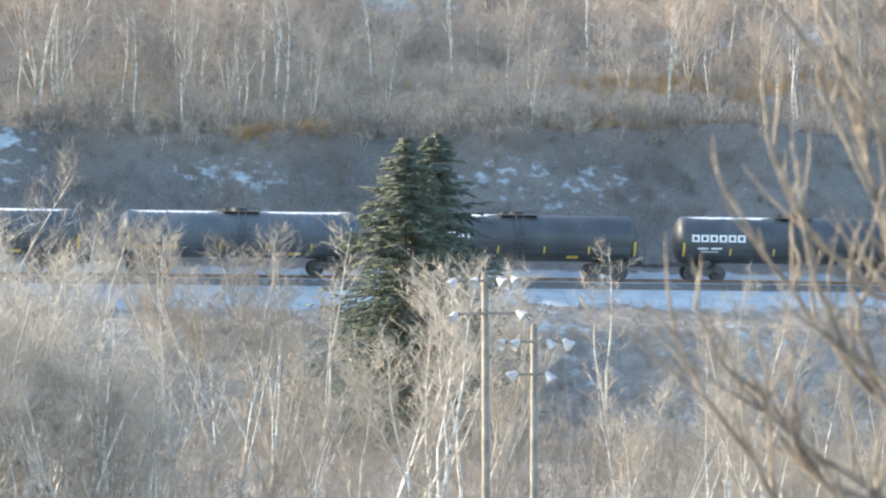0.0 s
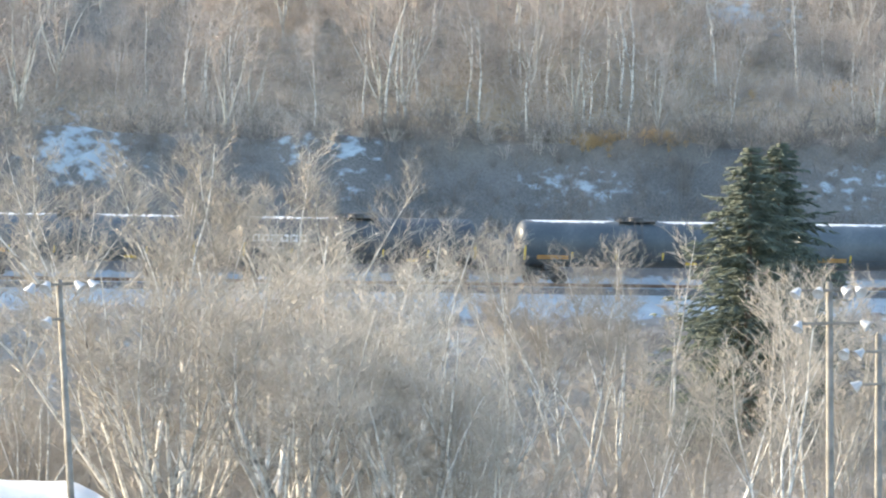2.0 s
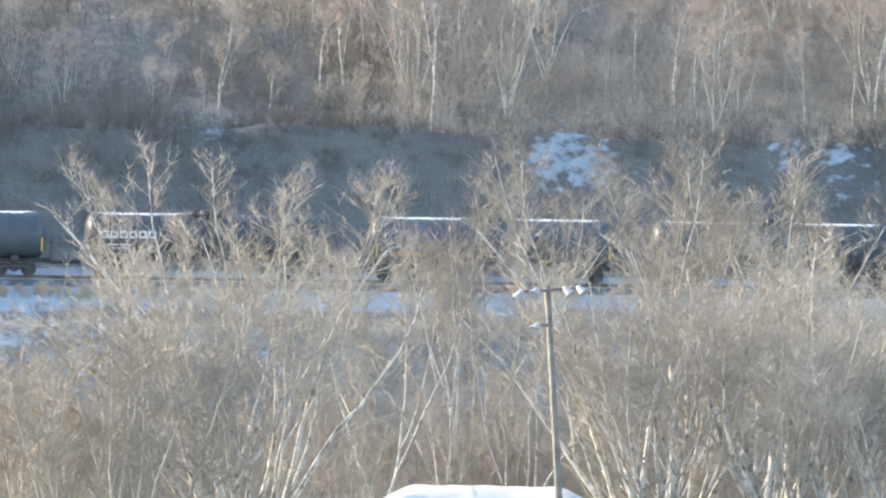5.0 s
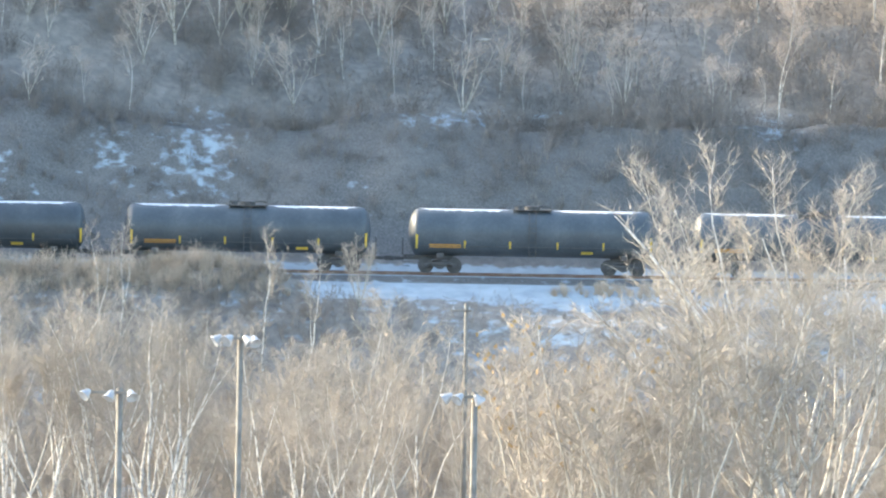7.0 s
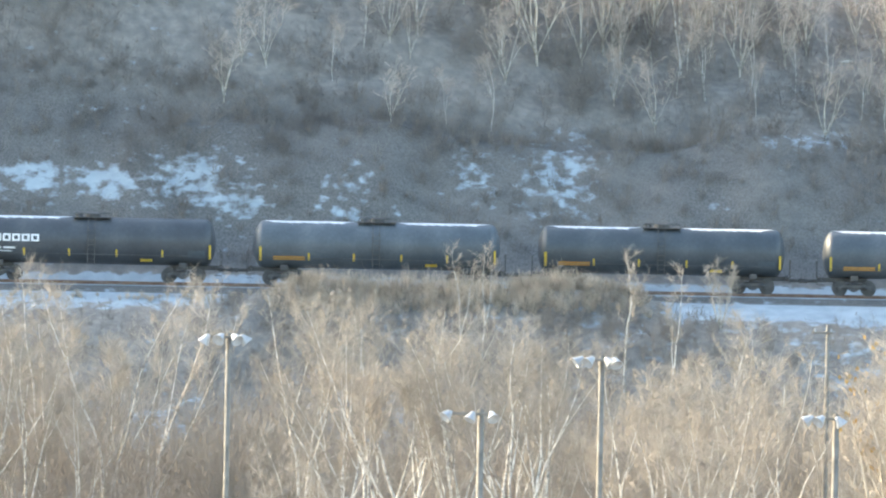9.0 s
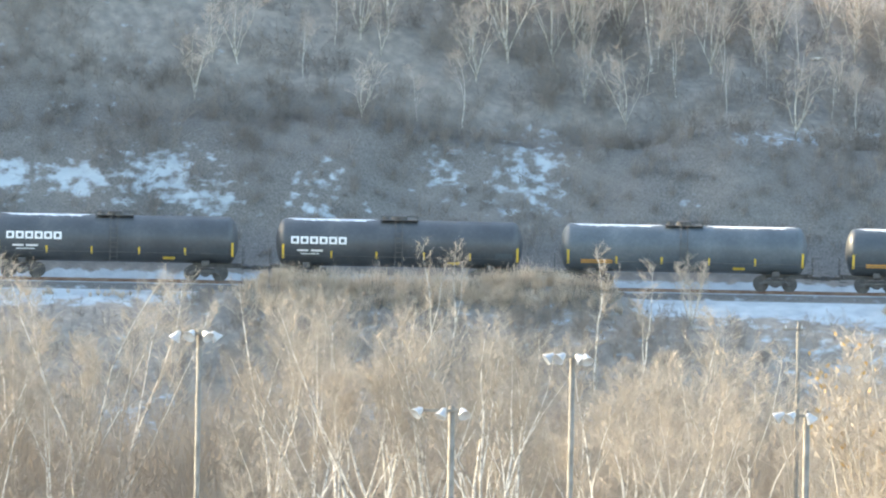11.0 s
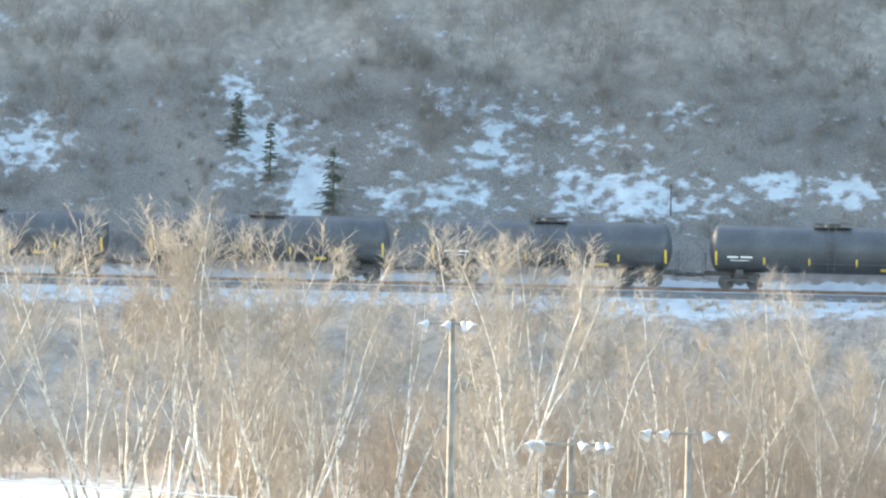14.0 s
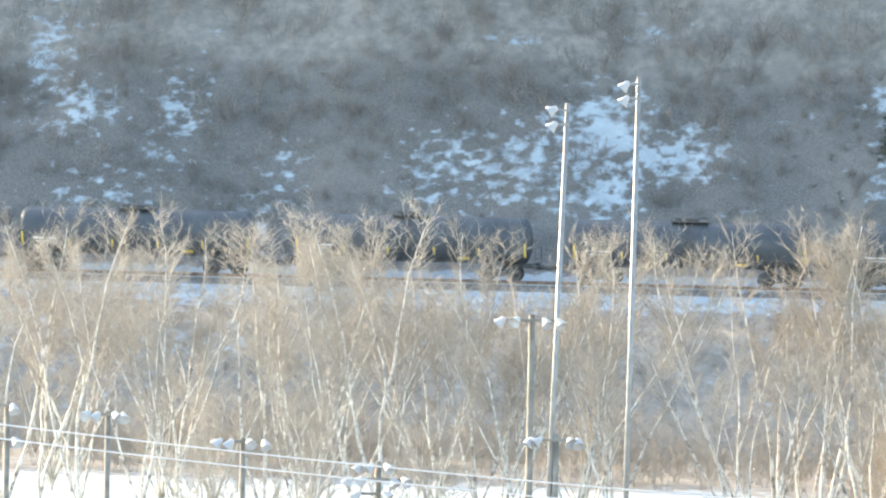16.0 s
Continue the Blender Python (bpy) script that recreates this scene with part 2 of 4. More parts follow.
SNOW_LEFT = [
    (-68.3, 5.5, 1.5, 2.7, 1.3), (-71.6, 8.0, 2.2, 2.6, 1), (-73.6, 11.5, 1.5, 1.8, 0.9), (-56.9, 8.6, 2.2, 1.8, 0.9), (-55.2, 7.2, 1.8, 0.7, 1),
    (-59.8, 11.1, 2.6, 1.1, 0.8), (-53.8, 10.5, 3.7, 1.1, 0.7), (-49.6, 9.1, 2.2, 1.1, 0.8), (-44.9, 10.7, 2.9, 1.1, 0.6), (-47.3, 5.4, 5.8, 1.5, 1),
    (-60.1, 5.0, 4.4, 1.3, 0.9), (-62.8, 8.5, 2.2, 1.1, 0.7), (-37.9, 6.1, 2.5, 1.1, 1), (-33.1, 5.9, 2.2, 1.1, 1), (-28.1, 6.3, 2.9, 1.5, 1),
    (-25.4, 5.0, 2.2, 1.1, 1), (-51.1, 5.9, 1.8, 2.2, 0.8),
]
SNOW_FAR_LEFT = [
    (-92.1, 9.4, 2.9, 2.2, 1.1), (-91.4, 5.5, 2.2, 2.2, 1), (-87.3, 7.7, 2.9, 1.8, 1), (-96.9, 7.1, 4.4, 2.6, 0.8), (-102.1, 6.6, 2.9, 2.9, 0.7),
    (-98.8, 15.1, 1.8, 0.7, 0.8), (-89.8, 15.8, 1.9, 0.9, 0.7), (-130.0, 14.1, 1.8, 3.0, 0.8), (-127.2, 10.1, 2.9, 1.8, 0.8), (-120.6, 9.9, 1.8, 3.7, 0.7),
    (-112.6, 6.1, 1.5, 2.2, 0.7), (-124.0, 4.7, 4.4, 1.5, 0.6), (-114.4, 2.1, 1.1, 2.2, 0.9),
]


def build_ground():
    def axis(lo, hi, step, reach_lo, reach_hi):
        core = np.arange(lo, hi + step / 2, step)
        def out(n, reach, base):
            q = np.linspace(0, 1, n + 1)[1:]
            return base + reach * q ** 2.6
        return np.concatenate([lo - out(34, reach_lo, 0)[::-1], core, hi + out(34, reach_hi, 0)])
    xs = axis(-150, 150, 0.5, 2800, 2800)
    ys = axis(572, 644, 0.5, 2600, 2600)
    X, Y = np.meshgrid(xs, ys)
    Z = ground_z(X, Y)
    nx, ny = len(xs), len(ys)
    co = np.stack([X, Y, Z], -1).reshape(-1, 3)
    i = np.arange(nx * ny).reshape(ny, nx)
    quads = np.stack([i[:-1, :-1], i[:-1, 1:], i[1:, 1:], i[1:, :-1]], -1).reshape(-1, 4)
    me = bpy.data.meshes.new("ground")
    me.vertices.add(len(co))
    me.vertices.foreach_set("co", co.ravel())
    me.loops.add(quads.size)
    me.loops.foreach_set("vertex_index", quads.ravel())
    me.polygons.add(len(quads))
    me.polygons.foreach_set("loop_start", np.arange(0, quads.size, 4))
    me.polygons.foreach_set("loop_total", np.full(len(quads), 4))
    me.polygons.foreach_set("use_smooth", np.ones(len(quads), bool))
    # snow cover, grass, ballast together with the cutting's painted shade
    snow = 0.2 + 0.05 * ease(0, -40, X) + 0.16 * (value_noise(X, Y, 6, 11) - 0.5)
    for x, z, rx, rz, s in SNOW_RIGHT + SNOW_MID + SNOW_LEFT + SNOW_FAR_LEFT:
        near = np.where(Y > 604, np.exp(-((X - x) / (rx * 1.45)) ** 2 - ((Z - z) / (rz * 1.45)) ** 2), 0)
        snow = np.maximum(snow, 0.22 + 0.36 * s * near)
    f = 596.5 - Y
    strip = 0.62 + 0.23 * ease(-30, 20, X)
    front = strip + (0.34 - strip) * ease(1.5, 4.5, f) + 0.25 * (value_noise(X, Y, 7, 12) - 0.5) * ease(1, 6, f)
    snow = np.where(f > 0, front, snow)
    field = ease(-66, -78, X) * ease(-8.4, -9.3, Z) * ease(556, 548, Y) * 0.4
    snow = np.where(f > 0, np.maximum(snow, 0.3 + field), snow)
    snow = np.where((f <= 0) & (Y < 605.5), 0.95, snow)
    ballast_and_shade = np.where((Y > 596.9) & (Y < 598.1), 1.0, 0.0) * 0.9
    snow = np.where(ballast_and_shade > 0, 0.36, snow)
    snow = np.where((X > -25) & (X < 3) & (Y > 592) & (Y < 597.5), 0.36, snow)
    # the cutting's bare face is darkened: its shade is put into the colour
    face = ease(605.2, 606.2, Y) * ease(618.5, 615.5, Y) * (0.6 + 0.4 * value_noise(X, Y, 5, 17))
    ballast_and_shade = np.maximum(ballast_and_shade, face)
    grass = ease(20, 60, X) * ease(6, 9, Z) * (Y > 604) * value_noise(X, Y, 14, 13)
    cover = np.stack([snow, grass, ballast_and_shade, np.ones_like(snow)], -1).reshape(-1, 4)
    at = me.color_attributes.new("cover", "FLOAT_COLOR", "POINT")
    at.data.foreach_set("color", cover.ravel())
    me.materials.append(M_GROUND)
    me.update()
    me.validate()
    tagged(new("ground", me), "snow-patched brown hillside, cutting and valley floor", "ground", kind="structure")


build_ground()


# ---------------------------------------------------------------- track
def build_track():
    bm = bmesh.new()
    for y in (-0.72, 0.72):
        add_box(bm, 0, 600 + y, -0.03, 700, 0.07, 0.06)
        add_box(bm, 0, 600 + y, -0.1, 700, 0.03, 0.1)
        add_box(bm, 0, 600 + y, -0.165, 700, 0.14, 0.03)
    tagged(new("rail", from_bm("rail", bm, M_RAIL)), "rusty steel rails along the snowy embankment", "rails", kind="structure")


build_track()


# ---------------------------------------------------------------- trees
class Wood:
    def __init__(self):
        self.v, self.f = [], []

    def tube(self, pts, radii, n):
        base = len(self.v)
        for k, (p, r) in enumerate(zip(pts, radii)):
            d = (pts[min(k + 1, len(pts) - 1)] - pts[max(k - 1, 0)])
            d = d.normalized()
            u = d.cross(Vector((0.3, 0.9, 0.2))).normalized()
            w = d.cross(u)
            for q in range(n):
                a = 2 * math.pi * q / n
                self.v.append(p + (u * math.cos(a) + w * math.sin(a)) * r)
        for k in range(len(pts) - 1):
            for q in range(n):
                a, b = base + k * n + q, base + k * n + (q + 1) % n
                self.f.append((a, b, b + n, a + n))

    def spike(self, p, tip, r):
        d = (tip - p).normalized()
        u = d.cross(Vector((0.3, 0.9, 0.2))).normalized() * r
        w = d.cross(u)
        b = len(self.v)
        self.v += [p + u, p - u * 0.5 + w * 0.87, p - u * 0.5 - w * 0.87, tip]
        self.f += [(b, b + 1, b + 3), (b + 1, b + 2, b + 3), (b + 2, b, b + 3)]

    def blade(self, p, tip, r, side):
        u = (tip - p).cross(side).normalized() * r
        b = len(self.v)
        self.v += [p + u, p - u, tip]
        self.f.append((b, b + 1, b + 2))

    def mesh(self, name, mat):
        return mesh_of(name, [tuple(v) for v in self.v], self.f, mat)


def rand_dir(rng):
    a = rng.uniform(0, 2 * math.pi)
    return Vector((math.cos(a), math.sin(a), 0))


def limb_path(rng, p, d, length, n, wander, lift):
    pts = [p.copy()]
    d = d.normalized()
    for k in range(n):
        d = (d + Vector((rng.gauss(0, wander), rng.gauss(0, wander), rng.gauss(0, wander * 0.6) + lift))).normalized()
        p = p + d * (length / n)
        pts.append(p.copy())
    return pts


def grow(seed, height, leaders, fork, spread, limbs, crown_from, limb_len, lift, twigs, twig_len, trunk_r, twig_r, subs=5, curl=0.07, split=1, dome=0.0, taper=1.1):
    """A bare tree: a bole that forks into leaders, which fork again and rise, with steep limbs, branchlets and fine twigs."""
    rng = random.Random(seed)
    bole, crown, stems = Wood(), Wood(), []
    lean = rand_dir(rng) * 0.08
    bp0 = limb_path(rng, Vector((0, 0, -0.3)), Vector((0, 0, 1)) + lean, height * fork + 0.3, 5, 0.05, 0.02)
    bole.tube(bp0, [trunk_r * (1.15 - 0.06 * k) for k in range(6)], 7)
    turn = rng.uniform(0, 6.28)
    todo = []
    for s in range(leaders):
        a = turn + 2 * math.pi * (s + rng.uniform(-0.25, 0.25)) / leaders
        out = Vector((math.cos(a), math.sin(a), 0)) * spread * rng.uniform(0.45, 1.1) * (0.4 if s == 0 else 1)
        w = 1.0 if s == 0 else rng.uniform(0.4, 0.98)
        j = min(4, int(w * 5))
        top = height * (1.0 if s == 0 else rng.uniform(0.74, 0.98) if not dome else rng.uniform(0.9, 1.03) * (1 - dome * (out.length / spread) ** 2))
        todo.append((bp0[j].lerp(bp0[j + 1], w * 5 - j), Vector((0, 0, 1)) + out, top, trunk_r * (0.85 if s == 0 else rng.uniform(0.55, 0.8)), split, crown_from))
    while todo:
        p0, d0, top, r0, more, c_from = todo.pop()
        h = top * 0.97 - p0.z
        pts = limb_path(rng, p0, d0, h, 10, curl, 0.05)
        k = h / max(1.0, pts[-1].z - p0.z)
        pts = [Vector((p.x, p.y, p0.z + (p.z - p0.z) * k)) for p in pts]
        rad = [max(twig_r * 1.3, r0 * (1 - 0.88 * (i / 10) ** taper)) for i in range(11)]
        stem = Wood()
        stem.tube(pts, rad, 6)
        stems.append(stem)
        for _ in range(more):
            i = rng.randrange(2, 6)
            d = (pts[i + 1] - pts[i]).normalized() + rand_dir(rng) * rng.uniform(0.35, 0.6)
            todo.append((pts[i], d, top * rng.uniform(0.86, 1.0), rad[i] * 0.75, 0, 0.25))
        for b in range(limbs):
            q = c_from + (0.98 - c_from) * ((b + rng.random()) / limbs) ** 0.55
            i = min(9, int(q * 10))
            p = pts[i].lerp(pts[i + 1], q * 10 - i)
            ll = min(height * limb_len * rng.uniform(0.55, 1.2), max(height * 0.075, (top * 1.02 - p.z) * 1.15))
            axis = (pts[i + 1] - pts[i]).normalized()
            o = (rand_dir(rng) + axis * rng.uniform(0.35, 1.0)).normalized()
            lp = limb_path(rng, p, o, ll, 3, 0.18, lift)
            r = max(twig_r * 1.6, rad[i] * 0.38)
            crown.tube(lp, [r, r * 0.7, r * 0.42, twig_r * 0.5], 3)
            for c in range(subs):
                w = 0.15 + 0.83 * (c + rng.random()) / subs
                j = min(2, int(w * 3))
                bp = lp[j].lerp(lp[j + 1], w * 3 - j)
                bd = ((lp[j + 1] - lp[j]).normalized() + rand_dir(rng) * 0.8 + Vector((0, 0, 0.2))).normalized()
                bl = ll * rng.uniform(0.3, 0.6) * (1.1 - 0.4 * w)
                crown.spike(bp, bp + bd * bl, twig_r * 1.4)
                for _ in range(twigs):
                    tp = bp + bd * bl * rng.uniform(0.1, 0.95)
                    td = (bd + rand_dir(rng) * 0.95 + Vector((0, 0, rng.uniform(-0.25, 0.5)))).normalized()
                    crown.blade(tp, tp + td * twig_len * rng.uniform(0.4, 1.3), twig_r, Vector((rng.uniform(-1, 1), rng.uniform(-1, 1), 0.3)))
    return bole, stems, crown


VARIANTS = {}
KINDS = {
    # kind: label, bark, twig material, nominal height, and how it grows
    0: ("bare pale-barked birch with forked leaning stems", M_BIRCH, M_TWIG, 16, dict(leaders=3, fork=0.1, spread=0.6, limbs=20, crown_from=0.3, limb_len=0.13, lift=0.26, twigs=8, twig_len=0.7, trunk_r=0.14, twig_r=0.0105, subs=4, curl=0.09, taper=1.0)),
    1: ("large bare poplar with a broad crown of fine twigs", M_BIRCH, M_TWIG_POPLAR, 18, dict(leaders=10, fork=0.2, spread=0.85, limbs=17, crown_from=0.14, limb_len=0.16, lift=0.08, twigs=7, twig_len=0.75, trunk_r=0.28, twig_r=0.0105, subs=4, split=2, curl=0.12, dome=0.2, taper=0.75)),
    2: ("dense tan willow clump of thin upright stems", M_POPLAR, M_TWIG, 11, dict(leaders=10, fork=0.06, spread=0.6, limbs=13, crown_from=0.25, limb_len=0.14, lift=0.12, twigs=9, twig_len=0.6, trunk_r=0.1, twig_r=0.0105, subs=4, split=0, dome=0.3)),
    3: ("willow clump with a few dry yellow leaves", M_POPLAR, M_TWIG, 11, dict(leaders=10, fork=0.06, spread=0.45, limbs=13, crown_from=0.25, limb_len=0.14, lift=0.14, twigs=9, twig_len=0.6, trunk_r=0.1, twig_r=0.0105, subs=4, split=0, dome=0.3)),
    4: ("young bare birch on the embankment", M_BIRCH, M_TWIG, 8, dict(leaders=2, fork=0.3, spread=0.15, limbs=12, crown_from=0.15, limb_len=0.13, lift=0.2, twigs=6, twig_len=0.45, trunk_r=0.06, twig_r=0.009, subs=4, split=0)),
    5: ("slender bare birch on the hillside", M_BIRCH, M_TWIG_RED, 14, dict(leaders=2, fork=0.35, spread=0.16, limbs=14, crown_from=0.06, limb_len=0.17, lift=0.08, twigs=8, twig_len=1.0, trunk_r=0.1, twig_r=0.012, subs=3, taper=0.7)),
    6: ("reddish-brown bare tree with a bushy crown on the hillside", M_POPLAR, M_TWIG_RED, 11, dict(leaders=5, fork=0.15, spread=0.5, limbs=8, crown_from=0.15, limb_len=0.18, lift=0.12, twigs=9, twig_len=0.9, trunk_r=0.1, twig_r=0.017, subs=3, split=0)),
}
NAMES = {0: "birch", 1: "poplar", 2: "willow", 3: "leafy_willow", 4: "young_birch", 5: "hill_birch", 6: "bushy_tree"}


def plant(kind, which, x, y, height, turn, lean=0.0):
    label, bark, twig_mat, nominal, how = KINDS[kind]
    spot = pose(x, y, float(ground_z(x, y)) - 0.05, lean, 0, turn)
    m = spot @ Matrix.Scale(height / nominal, 4)
    key = (kind, which)
    if key in VARIANTS:
        # a copy takes over the first one's scale
        return copy_thing(VARIANTS[key], spot @ Matrix.Scale(height / nominal / VARIANTS[key].scale.x, 4))
    bole, stems, crown = grow(kind * 100 + which * 7 + 5, nominal, **how)
    ob = tagged(new(NAMES[kind]), label, "tree", NAMES[kind] + " trees")
    part("trunk", bole.mesh("trunk", bark), ob)
    for s in stems:
        part("stem", s.mesh("stem", bark), ob)
    tagged(part("crown", crown.mesh("crown", twig_mat), ob), kind="stuff")
    if kind == 3:
        rng = random.Random(9)
        lv, lf = [], []
        for v in crown.v[2::3]:
            if rng.random() < 0.03 and v.z > nominal * 0.55:
                a = rand_dir(rng) * 0.09
                b = Vector((rng.uniform(-0.05, 0.05), rng.uniform(-0.05, 0.05), 0.1))
                k = len(lv)
                lv += [tuple(v - a), tuple(v - b), tuple(v + a), tuple(v + b)]
                lf.append((k, k + 1, k + 2, k + 3))
        tagged(part("foliage", mesh_of("foliage", lv, lf, M_LEAF, False), ob, "dry yellow leaves"), kind="stuff")
    ob.matrix_basis = m
    VARIANTS[key] = ob
    return ob


# x, y, height of the crown's top, kind
TREES_RIGHT = [
    (50.3, 430, 9.6, 1), (44.4, 434, 9.9, 1), (55.2, 427, 6.4, 1), (49.9, 500, 12.0, 0), (52.2, 505, 10.9, 0), (56.5, 505, 11.1, 0), (57.1, 500, 11.5, 0), (72.6, 520, 6.2, 0),
    (75.2, 524, 5.4, 0), (75.9, 518, 5.9, 0), (78.1, 522, 5.8, 0), (86.6, 560, 5.1, 4), (57.5, 425, 4.5, 2), (55.0, 430, 3.7, 2),
    (70.4, 440, 5.8, 0), (71.1, 425, 8.1, 0), (76.7, 450, 7.0, 0), (58.4, 480, 8.1, 0), (62.0, 490, 7.4, 0), (104.4, 560, 3.8, 4),
    (100.4, 500, 4.7, 0), (81.4, 430, 3.0, 0), (93.8, 470, 3.6, 0), (92.6, 450, 2.3, 0), (59.4, 480, 7.1, 0),
]
TREES_MID = [
    (24.9, 430, 10.4, 1), (29.2, 520, 10.5, 0), (31.0, 524, 10.0, 0), (20.7, 425, 6.6, 2), (17.7, 420, 6.2, 2), (15.4, 425, 5.5, 2),
    (13.2, 430, 5.1, 3), (43.3, 525, 9.1, 0), (44.8, 520, 9.1, 0), (41.0, 515, 7.2, 0), (36.2, 500, 7.4, 0), (-10.2, 480, 4.1, 0),
    (-12.4, 485, 3.9, 0), (-7.9, 480, 3.0, 0), (-5.2, 470, 3.3, 0), (-4.2, 475, 2.8, 0), (1.7, 445, 3.0, 0), (3.8, 440, 2.8, 0),
    (0.3, 585, 3.3, 4), (3.1, 585, 2.3, 4), (6.3, 592, 2.6, 2), (5.1, 470, 4.0, 2), (7.6, 450, 2.5, 0),
]
TREES_LEFT = [
    (-31.3, 520, 3.8, 0), (-27.9, 515, 4.1, 0), (-25.7, 520, 3.3, 0), (-16.6, 500, 4.0, 0), (-14.7, 505, 3.4, 0), (-11.0, 500, 3.5, 0),
    (-12.9, 495, 3.3, 0), (-7.9, 480, 3.3, 0), (-5.7, 485, 2.8, 0), (-4.2, 480, 2.7, 0), (2.2, 450, 2.7, 0), (6.2, 540, 1.2, 2),
    (-9.8, 588, 3.3, 4), (-8.6, 588, 3.3, 4), (-51.0, 500, 6.2, 0), (-47.0, 505, 6.4, 0), (-43.2, 500, 6.4, 0), (-40.6, 505, 4.7, 0),
    (-37.0, 510, 4.0, 0), (-42.9, 480, 6.5, 0),
]
TREES_FAR_LEFT = [
    (-67.8, 500, 6.8, 0), (-66.0, 505, 7.0, 0), (-62.9, 500, 7.7, 0), (-60.8, 505, 7.1, 0), (-57.8, 500, 6.7, 0), (-56.5, 505, 6.0, 0),
    (-75.5, 495, 6.5, 0), (-74.1, 500, 6.0, 0), (-50.4, 430, 3.4, 0), (-107.2, 500, 6.7, 0), (-106.4, 505, 6.6, 0), (-102.9, 500, 6.8, 0),
    (-99.8, 500, 7.1, 0), (-99.9, 510, 5.7, 0), (-93.0, 500, 6.5, 0), (-91.7, 505, 6.4, 0), (-88.7, 500, 6.9, 0), (-85.4, 495, 7.9, 0),
    (-84.9, 505, 6.5, 0), (-81.6, 500, 6.8, 0),
]
HILL_RIGHT = [
    (86.0, 625, 18.1, 5), (65.1, 622, 15.6, 5), (69.1, 622, 13.4, 5), (91.4, 626, 17.1, 5), (95.2, 626, 17.9, 5), (95.7, 624, 16.8, 5),
    (97.9, 628, 17.1, 5), (100.1, 630, 17.5, 5), (77.1, 630, 17.1, 5), (60.3, 628, 16.5, 5), (82.7, 632, 16.8, 5), (73.3, 630, 16.7, 5),
    (116.0, 626, 18.8, 5), (112.0, 628, 16.4, 5), (109.5, 628, 17.9, 5), (107.9, 630, 18.2, 5),
]
HILL_MID = [
    (30.6, 619, 13.3, 5), (32.8, 620, 12.9, 5), (37.0, 619, 14.1, 5), (40.3, 618, 12.7, 5), (43.2, 620, 13.5, 5), (44.8, 621, 12.8, 5),
    (46.8, 619, 13.2, 5), (49.0, 618, 11.8, 5), (59.3, 622, 17.1, 5), (15.5, 622, 14.5, 5), (17.1, 620, 14.1, 5), (19.6, 624, 15.6, 6),
    (22.6, 624, 15.3, 6), (25.9, 622, 13.2, 6), (29.1, 628, 16.8, 6), (35.5, 630, 18.1, 6), (64.8, 620, 14.2, 5), (63.6, 620, 13.8, 5),
    (3.4, 622, 16.1, 5), (5.3, 622, 17.2, 5), (8.6, 620, 14.7, 5), (-0.6, 622, 13.8, 5), (11.2, 624, 16.6, 5),
]
HILL_UPPER = [
    (-8.9, 628, 18.0, 5), (-6.7, 628, 18.4, 5), (-2.5, 626, 18.1, 5), (-0.3, 624, 17.4, 5), (4.1, 626, 19.0, 5), (5.6, 628, 19.3, 5),
    (-4.1, 630, 18.8, 5), (-10.4, 630, 17.5, 6), (1.6, 630, 17.8, 5), (-10.3, 628, 18.6, 6), (-62.7, 630, 18.0, 6),
]
COUNT = {0: 6, 1: 3, 2: 3, 3: 1, 4: 3, 5: 5, 6: 3}


def build_trees():
    rng = random.Random(4)
    n = 0
    for x, y, top, kind in TREES_RIGHT + TREES_MID + TREES_LEFT + TREES_FAR_LEFT + HILL_RIGHT + HILL_MID + HILL_UPPER:
        h = max(3.0, top + (0.5 if kind == 0 and x < -30 else 0.0) - float(ground_z(x, y)))
        plant(kind, n % COUNT[kind], x, y, h, rng.uniform(0, 360))
        n += 1
    # more of the wood on the sunlit hillside
    for _ in range(150):
        x = 150 - 118 * rng.random()
        plant(rng.choice((5, 5, 6)), rng.randrange(3), x, rng.uniform(614, 646), rng.uniform(7, 13), rng.uniform(0, 360))
    # lower trees along the bench, then the shaded end
    for _ in range(52):
        x = rng.uniform(-30, 34)
        plant(rng.choice((5, 6, 6)), rng.randrange(3), x, rng.uniform(613, 634), rng.uniform(3.5, 6.5), rng.uniform(0, 360))
    for _ in range(40):
        x = rng.uniform(-140, -25)
        plant(rng.choice((5, 6, 6)), rng.randrange(3), x, rng.uniform(624, 646), rng.uniform(5, 9), rng.uniform(0, 360))
    # the sunlit stand at the top of the shaded slope
    for _ in range(32):
        plant(rng.choice((5, 6, 6)), rng.randrange(3), rng.uniform(-12, 10), rng.uniform(622, 634), rng.uniform(6, 10), rng.uniform(0, 360))
    # the row of birches along the valley floor, taller at its two ends
    for k in range(28):
        x = rng.uniform(-122, 118) if k < 18 else rng.uniform(-122, -42)
        top = 2.0 + 4.5 * float(ease(-40, -62, x)) + 1.5 * float(ease(30, 50, x)) - rng.uniform(0, 4.5)
        plant(0, rng.randrange(6), x, rng.uniform(480, 508), top - FLOOR, rng.uniform(0, 360))
    for _ in range(46):
        x = rng.uniform(-125, 120)
        plant(2, rng.randrange(3), x, rng.uniform(470, 555), rng.uniform(6.5, 11), rng.uniform(0, 360))


build_trees()


